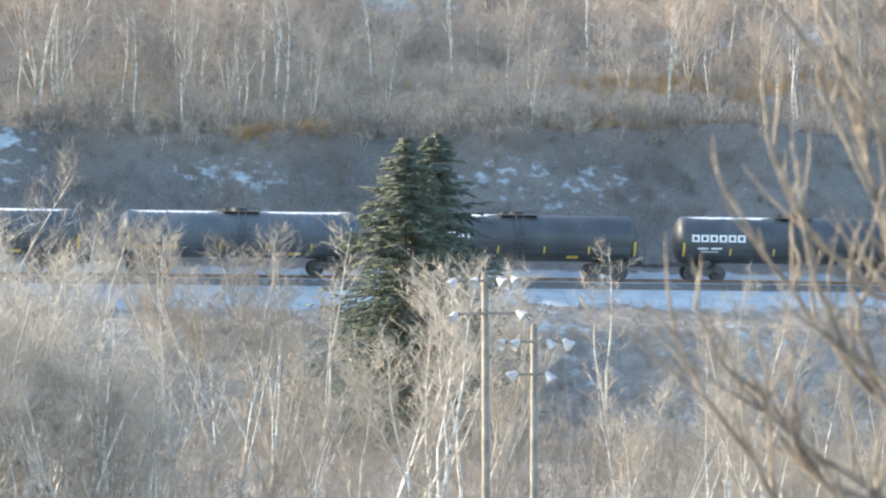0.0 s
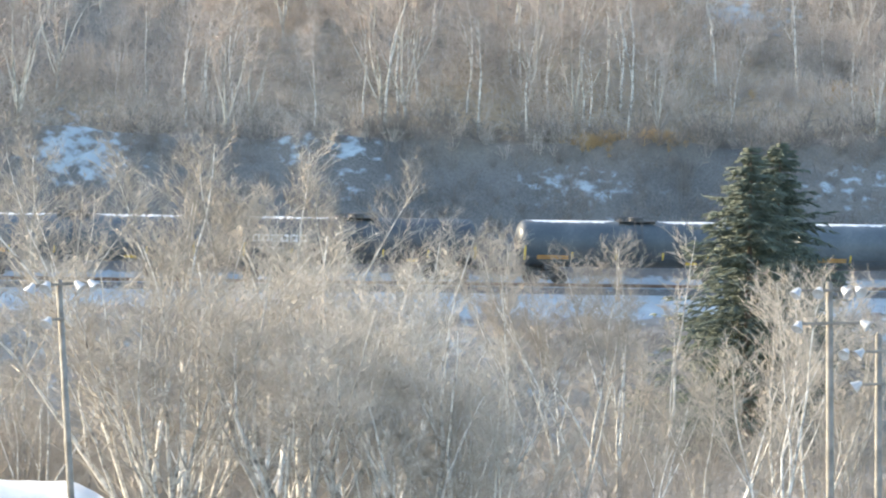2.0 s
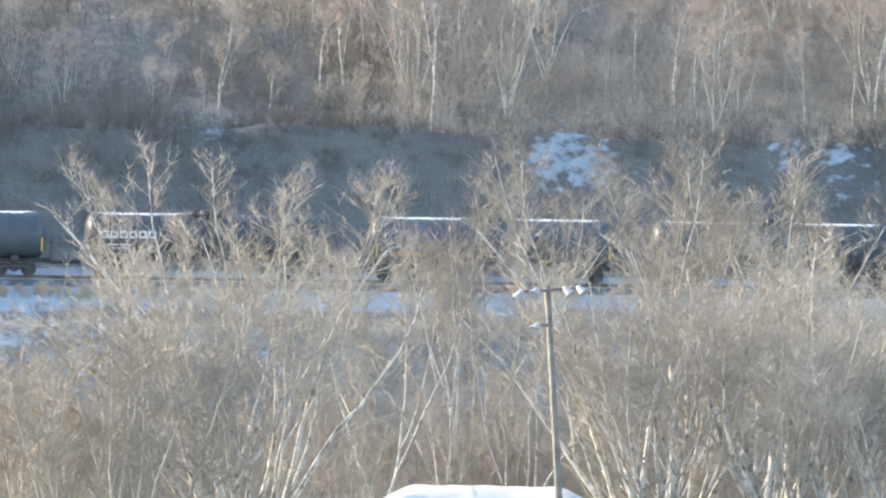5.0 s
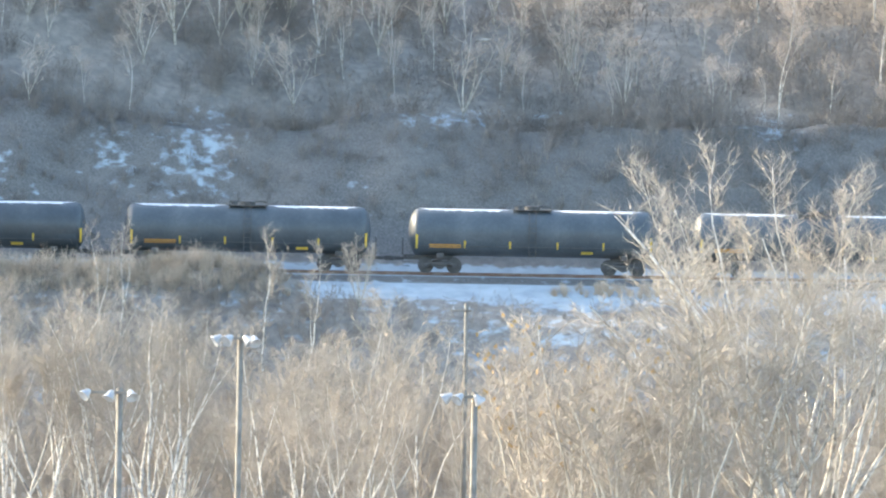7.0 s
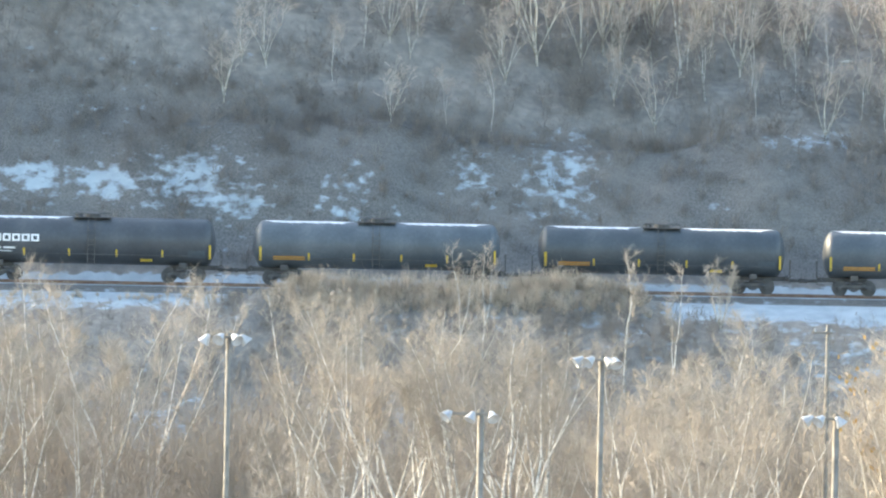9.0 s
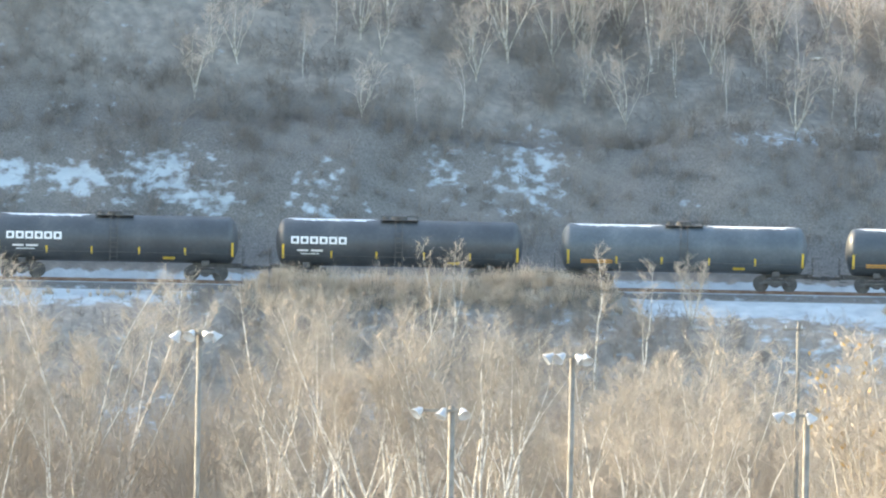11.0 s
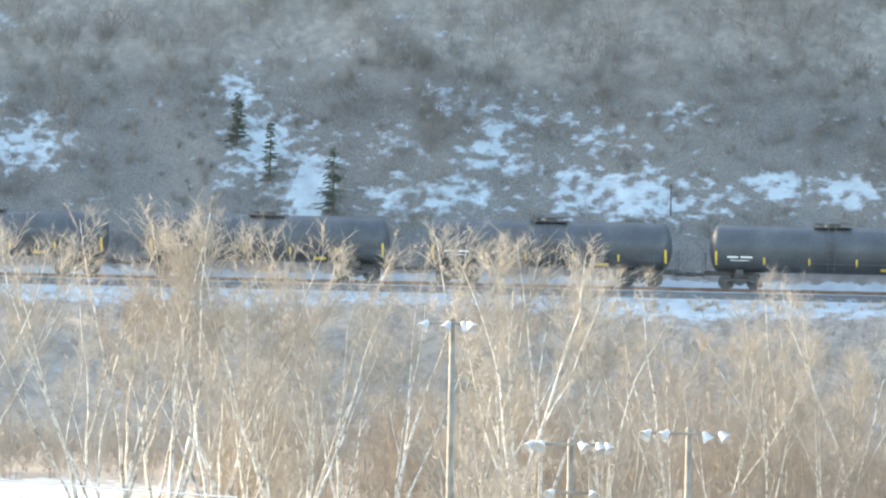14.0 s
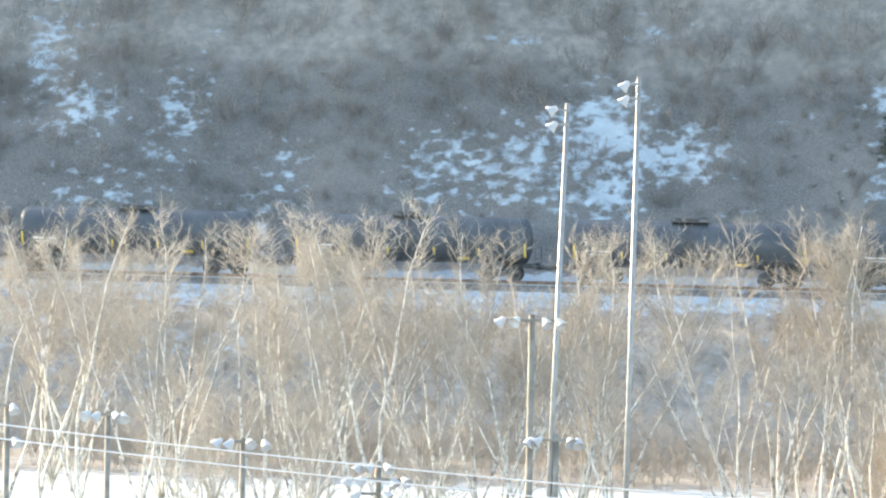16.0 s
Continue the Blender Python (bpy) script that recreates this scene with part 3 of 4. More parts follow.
def scatter(name, spots, seed, mat, label, category, stems, high, spread, thick, shoots=1):
    """Many small shrubs of thin tapering twigs in one mesh; spots: rows of x, y, size."""
    rng = np.random.default_rng(seed)
    shapes = []
    for _ in range(6):
        a = rng.uniform(0, 2 * np.pi, stems)
        tilt = np.abs(rng.normal(0, spread, stems))
        ln = rng.uniform(0.45, 1.0, stems)
        base = np.stack([np.cos(a) * 0.12 * rng.random(stems), np.sin(a) * 0.12 * rng.random(stems), np.zeros(stems)], 1)
        d = np.stack([np.cos(a) * np.sin(tilt), np.sin(a) * np.sin(tilt), np.cos(tilt)], 1)
        L = ln[:, None]
        mid = base + d * L * 0.5 + rng.normal(0, 0.05, (stems, 3)) * L
        up = d + rng.normal(0, 0.25, (stems, 3))
        tip = mid + up / np.linalg.norm(up, axis=1)[:, None] * L * 0.5
        # kinked stems, with side shoots mostly on the upper half
        P, T = [base, mid], [mid, tip]
        for _ in range(shoots):
            k = rng.uniform(-0.5, 1.0, (stems, 1))
            p = np.where(k < 0, mid + (mid - base) * k, mid + (tip - mid) * k)
            sd = up + rng.normal(0, 0.62, (stems, 3))
            sd[:, 2] = np.abs(sd[:, 2])
            P.append(p)
            T.append(p + sd / np.linalg.norm(sd, axis=1)[:, None] * L * rng.uniform(0.1, 0.32, (stems, 1)))
        P, T = np.concatenate(P), np.concatenate(T)
        shapes.append((P, T))
    V, n = [], 0
    for x, y, s in spots:
        P, T = shapes[rng.integers(6)]
        c = np.array([x, y, float(ground_z(x, y)) - 0.05])
        t = rng.uniform(0, 2 * np.pi)
        R = np.array([[np.cos(t), -np.sin(t), 0], [np.sin(t), np.cos(t), 0], [0, 0, 1]]) * s * np.array([[1], [1], [high]])
        p, q = P @ R.T + c, T @ R.T + c
        r = thick * (0.7 + 0.5 * rng.random((len(p), 1)))
        a = rng.uniform(0, 2 * np.pi, len(p))
        side = np.cross(q - p, np.stack([np.cos(a), np.sin(a), 0.3 * np.ones(len(p))], 1))
        side *= r / np.linalg.norm(side, axis=1)[:, None]
        V.append(np.stack([p + side, p - side, q], 1).reshape(-1, 3))
    V = np.concatenate(V)
    F = np.arange(len(V)).reshape(-1, 3)
    me = bpy.data.meshes.new(name)
    me.vertices.add(len(V))
    me.vertices.foreach_set("co", V.ravel())
    me.loops.add(F.size)
    me.loops.foreach_set("vertex_index", F.ravel().astype(np.int32))
    me.polygons.add(len(F))
    me.polygons.foreach_set("loop_start", np.arange(0, F.size, 3))
    me.polygons.foreach_set("loop_total", np.full(len(F), 3))
    me.materials.append(mat)
    me.update()
    return tagged(new(name, me), label, category, kind="stuff")


def clearing(x, z):
    """How bare of brush a spot of the hillside is: 1 in the middle of a snow patch."""
    return max(s * math.exp(-((x - a) / rx) ** 2 - ((z - b) / rz) ** 2) for a, b, rx, rz, s in SNOW_RIGHT + SNOW_MID + SNOW_LEFT + SNOW_FAR_LEFT)


def build_brush():
    rng = np.random.default_rng(21)
    low, shade, sunny = [], [], []
    while len(low) < 2500:
        x, y = rng.uniform(-140, 140), 605.8 + 11.5 * rng.random() ** 0.9
        if rng.random() < 1.0 - 1.05 * clearing(x, float(ground_z(x, y))):
            low.append((x, y, rng.uniform(0.6, 1.7) * (0.45 + 1.1 * float(value_noise(x, y, 6, 41))) * (1 + 0.9 * float(value_noise(x, y, 9, 44)) * float(ease(609, 613, y)))))
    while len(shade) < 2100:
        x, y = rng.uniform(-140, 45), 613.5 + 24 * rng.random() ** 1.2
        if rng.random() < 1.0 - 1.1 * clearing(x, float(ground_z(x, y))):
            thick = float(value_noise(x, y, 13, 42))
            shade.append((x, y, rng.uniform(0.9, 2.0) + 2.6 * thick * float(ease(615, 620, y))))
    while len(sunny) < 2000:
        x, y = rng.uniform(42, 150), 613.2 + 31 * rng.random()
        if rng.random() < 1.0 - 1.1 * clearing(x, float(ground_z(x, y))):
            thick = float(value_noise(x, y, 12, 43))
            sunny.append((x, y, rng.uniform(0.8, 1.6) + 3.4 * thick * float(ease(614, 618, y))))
    # slopes in shade get the darkened brush colour, the sunny slope the paler
    scatter("cutting_brush", low, 6, M_BRUSH_SHADED, "bare brush on the cutting, shade put into its dark colour", "brush", 12, 1.0, 0.65, 0.015, 9)
    scatter("thicket", shade, 1, M_BRUSH_SHADED, "dense bare thicket on the hillside, shade put into its grey-brown colour", "brush", 12, 1.0, 0.5, 0.016, 10)
    scatter("hillside_brush", sunny, 7, M_BRUSH_SUNLIT, "tan bare brush covering the hillside, sunlight put into its paler colour", "brush", 12, 1.0, 0.5, 0.016, 10)
    front = [(rng.uniform(-135, 135), 592.8 - 21 * rng.random(), rng.uniform(0.6, 2.0)) for _ in range(2300)]
    front += [(rng.uniform(-27, 6), rng.uniform(585, 594.5), rng.uniform(1.0, 2.1)) for _ in range(330)]
    scatter("embankment_brush", front, 2, M_BRUSH_SHADED, "bare brush on the snowy embankment", "brush", 12, 1.0, 0.6, 0.014, 8)
    valley = []
    for _ in range(950):
        x, y = rng.uniform(-125, 125), rng.uniform(455, 572)
        if x < -64:
            # the snowy field stays open
            y = 549.5 + 22.5 * rng.random()
        valley.append((x, y, rng.uniform(2.5, 6.0) * (1 - 0.35 * ease(556, 572, y)) * (0.75 + 0.5 * float(value_noise(x, y, 11, 31)))))
    for _ in range(330):
        x, y = rng.uniform(-64, 125), rng.uniform(508, 545)
        tall = 4.5 + 4.5 * float(value_noise(x, y, 9, 33))
        valley.append((x, y, tall * rng.uniform(0.75, 1.05)))
    # the taller willow scrub behind the birches
    for _ in range(420):
        x, y = rng.uniform(-63, 70), rng.uniform(506, 548)
        valley.append((x, y, (6.2 + 5.0 * float(value_noise(x, y, 8, 34))) * rng.uniform(0.8, 1.02)))
    scatter("valley_brush", valley, 3, M_BRUSH_TAN, "tan bare willow brush between the trees", "brush", 14, 1.0, 0.4, 0.013, 18)
    crest = [(-22.5 + 24.5 * rng.random(), 593.0 + 3.2 * rng.random(), rng.uniform(0.7, 1.6)) for _ in range(520)]
    crest = [(x, y, s * (0.35 + 0.65 * float(ease(-23, -18, x) * ease(2.5, -4, x)))) for x, y, s in crest]
    crest += [(18 + 17 * rng.random(), 594.6 + 1.5 * rng.random(), rng.uniform(0.4, 0.8)) for _ in range(110)]
    crest += [(-48 + 26 * rng.random(), 594.6 + 1.5 * rng.random(), rng.uniform(0.3, 0.6)) for _ in range(60)]
    scatter("grass_tufts", crest, 4, M_GRASS, "tall dry tan grass along the embankment crest", "grass", 40, 1.15, 0.4, 0.013, 2)
    lit = []
    for cx, cy, rx, ry, n in ((90.0, 614.8, 1.7, 1.0, 80), (94.5, 614.3, 1.3, 0.8, 60), (122.0, 624.0, 10.0, 2.2, 260), (118.0, 616.5, 8.0, 1.5, 120)):
        lit += [(cx + rng.normal(0, rx * 0.6), cy + rng.normal(0, ry * 0.6), rng.uniform(0.4, 1.0)) for _ in range(n)]
    scatter("slope_grass", lit, 5, M_GRASS_ORANGE, "orange-tan dry grass on the sunlit slope", "grass", 34, 1.1, 0.5, 0.013)


build_brush()


# ---------------------------------------------------------------- tank cars
SPEED, PITCH, FIRST = 10.618, 18.0, 79.6
# seconds, metres ahead of an even run: the train eases a little and picks up again
LEAD = ((0.0, 0.0), (3.0, 0.05), (5.5, -0.45), (9.0, -0.45), (11.5, -0.38), (12.5, -0.2), (13.5, 0.2), (16.0, 0.4))


def tank_mesh(mat):
    """A closed barrel with dished ends, along x from 0 to 15.6."""
    n, R, zc, Lg = 40, 1.49, 2.56, 15.6
    prof = []
    for k in range(9):
        a = k / 8 * math.pi / 2
        prof.append((0.62 * (1 - math.sin(a)), R * math.cos(a) if k < 8 else 0.0))
    prof = prof[::-1]
    ring = [(0.0, 0.02)] + [(x, r) for x, r in prof if r > 0.05]
    ring = sorted(ring, key=lambda q: q[0])
    full = ring + [(0.95, R), (4.0, R), (7.8, R), (11.6, R)] + [(Lg - x, r) for x, r in ring[::-1]]
    vs, fs = [], []
    for x, r in full:
        for q in range(n):
            a = 2 * math.pi * q / n
            vs.append((x, r * math.cos(a), zc + r * math.sin(a)))
    for k in range(len(full) - 1):
        for q in range(n):
            a, b = k * n + q, k * n + (q + 1) % n
            fs.append((a, b, b + n, a + n))
    fs.append(tuple(range(n))[::-1])
    fs.append(tuple(range((len(full) - 1) * n, len(full) * n)))
    return mesh_of("tank", vs, fs, mat)


def simple(fn, mat, name, smooth=False):
    bm = bmesh.new()
    fn(bm)
    return from_bm(name, bm, mat, smooth)


def side_patch(bm, x0, x1, z0, z1, proud=0.006):
    """A thin plate that follows the barrel's near side."""
    R, zc = 1.49 + proud, 2.56
    cols = []
    for k in range(5):
        z = z0 + (z1 - z0) * k / 4
        y = -math.sqrt(max(0.0, R * R - (z - zc) ** 2))
        cols.append((bm.verts.new((x0, y, z)), bm.verts.new((x1, y, z)), bm.verts.new((x1, y + 0.02, z)), bm.verts.new((x0, y + 0.02, z))))
    for a, b in zip(cols, cols[1:]):
        bm.faces.new((a[0], a[1], b[1], b[0]))
        bm.faces.new((a[2], a[3], b[3], b[2]))
        bm.faces.new((a[1], a[2], b[2], b[1]))
        bm.faces.new((a[3], a[0], b[0], b[3]))
    bm.faces.new((cols[0][0], cols[0][3], cols[0][2], cols[0][1]))
    bm.faces.new((cols[-1][0], cols[-1][1], cols[-1][2], cols[-1][3]))


def wheelset_mesh():
    bm = bmesh.new()
    for s in (-0.76, 0.76):
        m = Matrix.Translation((0, s, 0)) @ Matrix.Rotation(math.pi / 2, 4, "X")
        bmesh.ops.create_cone(bm, cap_ends=True, segments=20, radius1=0.46, radius2=0.46, depth=0.12, matrix=m)
        m2 = Matrix.Translation((0, s * 0.93, 0)) @ Matrix.Rotation(math.pi / 2, 4, "X")
        bmesh.ops.create_cone(bm, cap_ends=True, segments=20, radius1=0.49, radius2=0.49, depth=0.03, matrix=m2)
        add_rod(bm, (0, s * 1.05, 0), (0, s * 1.35, 0), 0.13)
        for k in range(3):
            a = k * 2.094
            add_box(bm, 0.25 * math.cos(a), s * 1.09, 0.25 * math.sin(a), 0.1, 0.03, 0.1)
    add_rod(bm, (0, -0.8, 0), (0, 0.8, 0), 0.09)
    return from_bm("wheelset", bm, M_STEEL)


def bogie_frame(bm):
    for s in (-1.02, 1.02):
        add_box(bm, 0, s, 0.62, 1.3, 0.16, 0.2, 0.03)
        for e in (-1, 1):
            add_rod(bm, (0.55 * e, s, 0.62), (0.9 * e, s, 0.5), 0.11, 0.1)
            add_box(bm, 0.9 * e, s, 0.48, 0.3, 0.2, 0.26, 0.04)
        add_rod(bm, (-0.5, s, 0.56), (0, s, 0.3), 0.07)
        add_rod(bm, (0.5, s, 0.56), (0, s, 0.3), 0.07)
        for q in (-0.16, 0, 0.16):
            add_rod(bm, (q, s, 0.3), (q, s, 0.6), 0.06)
    add_box(bm, 0, 0, 0.62, 0.36, 2.0, 0.26, 0.03)


CAR_MESH = {}


def car_meshes():
    g = CAR_MESH
    g["grey"], g["black"] = tank_mesh(M_TANK_GREY), tank_mesh(M_TANK_BLACK)
    g["wheelset"] = wheelset_mesh()
    g["bogie"] = simple(bogie_frame, M_STEEL, "bogie_frame")

    g["sill"] = simple(lambda bm: add_box(bm, 1.25, 0, 0.98, 3.2, 0.5, 0.3, 0.03), M_STEEL, "sill")
    g["bolster"] = simple(lambda bm: add_box(bm, 2.0, 0, 1.12, 0.5, 2.6, 0.34, 0.04), M_STEEL, "bolster")
    g["end_beam"] = simple(lambda bm: add_box(bm, -0.2, 0, 1.05, 0.14, 2.7, 0.22, 0.02), M_STEEL, "end_beam")

    def coupler(bm):
        add_rod(bm, (-0.3, 0, 0.88), (-1.0, 0, 0.88), 0.12, 0.1)
        add_box(bm, -1.05, 0, 0.88, 0.3, 0.3, 0.3, 0.05)
    g["coupler"] = simple(coupler, M_STEEL, "coupler")

    def platform(bm):
        add_box(bm, 7.8, 0, 4.06, 2.4, 1.7, 0.05)
        for sx in (6.65, 8.95):
            for sy in (-0.8, 0.8):
                add_rod(bm, (sx, sy, 3.75), (sx, sy, 4.28), 0.02, n=6)
        for sy in (-0.8, 0.8):
            add_rod(bm, (6.65, sy, 4.28), (8.95, sy, 4.28), 0.02, n=6)
    g["platform"] = simple(platform, M_STEEL, "platform")

    def housing(bm):
        add_rod(bm, (7.8, 0, 4.0), (7.8, 0, 4.26), 0.5, 0.48, 20)
        add_rod(bm, (7.8, 0, 4.26), (7.8, 0, 4.32), 0.52, 0.4, 20)
        add_rod(bm, (6.95, 0.2, 4.0), (6.95, 0.2, 4.24), 0.22, 0.2, 14)
    g["housing"] = simple(housing, M_STEEL, "valve_housing")

    def ladder(bm):
        for s in (-0.22, 0.22):
            add_rod(bm, (7.8 + s, -1.56, 1.1), (7.8 + s, -1.56, 3.4), 0.025, n=6)
            add_rod(bm, (7.8 + s, -1.56, 3.4), (7.8 + s, -0.95, 4.1), 0.025, n=6)
        for k in range(8):
            add_rod(bm, (7.58, -1.56, 1.15 + 0.3 * k), (8.02, -1.56, 1.15 + 0.3 * k), 0.018, n=6)
    g["ladder"] = simple(ladder, M_STEEL, "ladder")

    def endrail(bm):
        for sy in (-1.3, 1.3):
            add_rod(bm, (-0.35, sy, 0.7), (-0.35, sy, 2.2), 0.025, n=6)
        add_rod(bm, (-0.35, -1.3, 2.2), (-0.35, 1.3, 2.2), 0.025, n=6)
        add_rod(bm, (-0.35, -1.3, 1.5), (-0.35, 1.3, 1.5), 0.02, n=6)
        add_box(bm, -0.3, 0, 1.0, 0.5, 2.6, 0.05)
        for k in range(3):
            add_rod(bm, (-0.35, -1.35, 0.45 + 0.25 * k), (0.1, -1.35, 0.45 + 0.25 * k), 0.02, n=6)
    g["endrail"] = simple(endrail, M_STEEL, "end_railing")

    def siderail(bm):
        add_rod(bm, (0.4, -1.6, 1.75), (15.2, -1.6, 1.75), 0.02, n=6)
        for k in range(6):
            add_rod(bm, (0.5 + 2.94 * k, -1.6, 1.75), (0.5 + 2.94 * k, -1.4, 1.75), 0.02, n=6)
    g["siderail"] = simple(siderail, M_STEEL, "handrail")
    g["tall_strip"] = simple(lambda bm: side_patch(bm, -0.07, 0.07, 1.55, 2.45), M_YELLOW, "reflector")
    g["strip"] = simple(lambda bm: side_patch(bm, -0.06, 0.06, 1.62, 2.08), M_YELLOW, "reflector")
    g["placard"] = simple(lambda bm: side_patch(bm, 0, 1.1, 1.62, 2.1), M_TANK_GREY, "placard")
    g["orange"] = simple(lambda bm: side_patch(bm, 0, 2.0, 1.62, 1.86), M_ORANGE, "stencil_bar")

    def frost(bm, x0, x1):
        # painted sun highlight: thin white sheet over the barrel's crown, ragged lower edge
        rows = []
        n = 36
        for k in range(n + 1):
            x = x0 + (x1 - x0) * k / n
            fade = min(1.0, 6 * min(k, n - k) / n + 0.15)
            low = math.radians(90 - (22 + 2.5 * math.sin(k * 1.9) + 1.5 * math.sin(k * 0.7)) * fade)
            high = math.radians(90 + 20 * fade)
            rows.append([bm.verts.new((x, -1.498 * math.cos(low + (high - low) * q / 4), 2.56 + 1.498 * math.sin(low + (high - low) * q / 4))) for q in range(5)])
        for a, b in zip(rows, rows[1:]):
            for q in range(4):
                bm.faces.new((a[q], b[q], b[q + 1], a[q + 1]))
    g["sun_rim_left"] = simple(lambda bm: frost(bm, 0.62, 6.5), M_SUN_RIM, "frost", True)
    g["sun_rim_right"] = simple(lambda bm: frost(bm, 9.1, 14.9), M_SUN_RIM, "frost", True)
    g["small_yellow"] = simple(lambda bm: side_patch(bm, 0, 0.75, 1.32, 1.5), M_YELLOW, "yellow_plate")

    def logo(bm):
        # a broad wordmark as plain blocks
        for k in range(6):
            x = k * 0.6
            side_patch(bm, x, x + 0.5, 2.5, 2.61)
            side_patch(bm, x, x + 0.5, 2.85, 2.96)
            side_patch(bm, x, x + 0.13, 2.61, 2.85)
            side_patch(bm, x + 0.37, x + 0.5, 2.61, 2.85)
    g["logo"] = simple(logo, M_WHITE, "wordmark")

    def codes(bm):
        side_patch(bm, 0, 0.7, 2.02, 2.14)
        side_patch(bm, 0.85, 1.6, 2.02, 2.14)
        side_patch(bm, 0.2, 1.4, 1.84, 1.9)
    g["codes"] = simple(codes, M_WHITE, "code_bars")


def build_car(kind):
    g = CAR_MESH
    black = kind != "grey"
    label = {"marked": "black tank car with white wordmark blocks and yellow reflectors", "grey": "dark grey tank car with orange bar and yellow reflectors", "plain": "plain black tank car with pale code bars and yellow reflectors"}[kind]
    car = tagged(new("tank_car"), label, "tank car", "tank cars of the train")
    part("tank", g["black" if black else "grey"], car)
    part("platform", g["platform"], car)
    part("valve_housing", g["housing"], car)
    part("ladder", g["ladder"], car)
    part("handrail", g["siderail"], car)
    flip = Matrix.Translation((15.6, 0, 0)) @ Matrix.Rotation(math.pi, 4, "Z")
    for m in (Matrix.Identity(4), flip):
        part("coupler", g["coupler"], car, at=m)
        part("sill", g["sill"], car, "dirty black steel sill", m)
        part("bolster", g["bolster"], car, at=m)
        part("end_beam", g["end_beam"], car, at=m)
        part("end_railing", g["endrail"], car, at=m)
    for x in (2.0, 13.6):
        part("bogie", g["bogie"], car, "dirty black bogie", pose(x, 0, 0))
        for e in (-0.9, 0.9):
            part("wheelset", g["wheelset"], car, at=pose(x + e, 0, 0.46))
    for x in (0.5, 15.3):
        part("reflector", g["tall_strip"], car, "yellow reflector strip", pose(x, 0, 0))
    for x in (3.55, 6.4, 9.4, 12.3):
        part("reflector", g["strip"], car, "yellow reflector strip", pose(x, 0, 0))
    part("placard", g["placard"], car, at=pose(13.9, 0, 0))
    # the sunlit rim is added as white strips, on some halves only
    if kind != "plain":
        part("frost", g["sun_rim_left"], car, "white sun highlight painted along the tank's crown")
    if kind == "grey":
        part("frost", g["sun_rim_right"], car, "white sun highlight painted along the tank's crown")
    part("yellow_plate", g["small_yellow"], car, "small yellow plate", pose(10.9, 0, 0))
    if kind == "marked":
        part("wordmark", g["logo"], car, "white wordmark of plain blocks", pose(1.0, 0, 0))
        part("code_bars", g["codes"], car, "white code bars", pose(1.4, 0, 0))
    elif kind == "plain":
        part("code_bars", g["codes"], car, "white code bars", pose(1.2, 0, 0))
    else:
        part("stencil_bar", g["orange"], car, "orange bar marking", pose(1.3, 0, 0))
    return car


car_meshes()
CARS = {}
MARKED, PLAIN = (-3, -2, -1, 2, 6, 12, 13, 14), (15, 16, 17, 18, 19, 20, 21, 22, 23)
first = {}
for k in range(-4, 24):
    kind = "marked" if k in MARKED else "plain" if k in PLAIN else "grey"
    m = pose(FIRST - PITCH * k, 600, 0)
    if kind in first:
        CARS[k] = copy_thing(first[kind], m)
    else:
        first[kind] = CARS[k] = build_car(kind)
        CARS[k].matrix_basis = m


# ---------------------------------------------------------------- spruces
def build_spruce(x, y, top, width, turn, name="spruce", label="dark green spruce with drooping boughs"):
    z0 = float(ground_z(x, y)) - 0.1
    H = top - z0
    rng = random.Random(int(abs(x) * 10) + 3)
    trunk, crown = Wood(), Wood()
    trunk.tube([Vector((0, 0, H * k / 6)) for k in range(7)], [0.02 * H * (1.02 - k / 6) + 0.01 for k in range(7)], 7)
    tiers = int(12 + H * 2.2)
    for k in range(tiers):
        q = 0.04 + 0.95 * k / tiers
        reach = width * (1 - q) ** 0.8 * rng.uniform(0.85, 1.05) + 0.1
        for b in range(15 if width > 3 else 5):
            d = rand_dir(rng)
            p = Vector((0, 0, H * q + rng.uniform(-1.2, 1.2) * (1.05 - q)))
            ln = reach * rng.uniform(0.3, 1.05)
            bough, droop = [p], rng.uniform(0.15, 0.5)
            for s in range(1, 5):
                w = s / 4
                bough.append(p + d * ln * w + Vector((0, 0, ln * (0.2 * w - droop * w * w + 0.14 * w ** 3))))
            crown.tube(bough, [0.03, 0.025, 0.02, 0.014, 0.006], 3)
            side = d.cross(Vector((0, 0, 1)))
            for s in range(18 if width > 3 else 9):
                w = 0.15 + 0.85 * rng.random()
                j = min(3, int(w * 4))
                c = bough[j].lerp(bough[j + 1], w * 4 - j)
                td = d * rng.uniform(0.4, 0.9) + side * rng.uniform(-1, 1) + Vector((0, 0, rng.uniform(-0.6, 0.15)))
                crown.spike(c, c + td.normalized() * rng.uniform(0.35, 0.8) * min(1.1, 0.3 + 0.3 * ln), min(0.075, 0.03 + 0.012 * width))
    ob = tagged(new(name), label, "tree", "spruce trees")
    part("trunk", trunk.mesh("trunk", M_TRUNK), ob)
    tagged(part("crown", crown.mesh("crown", M_NEEDLE), ob), kind="stuff")
    ob.matrix_basis = pose(x, y, z0, 0, 0, turn)


# x, y, height of the tip, reach of the lowest boughs
for x, y, tip, w in ((94.4, 577, 9.9, 10.0), (97.2, 583, 10.0, 8.4), (-66.4, 608.6, 8.3, 1.4), (-73.2, 612.5, 11.6, 0.9), (-70.8, 610.8, 9.8, 0.7), (-52.9, 566, -1.6, 1.9), (61.5, 540, 4.5, 1.6)):
    build_spruce(x, y, tip, w, x * 37)


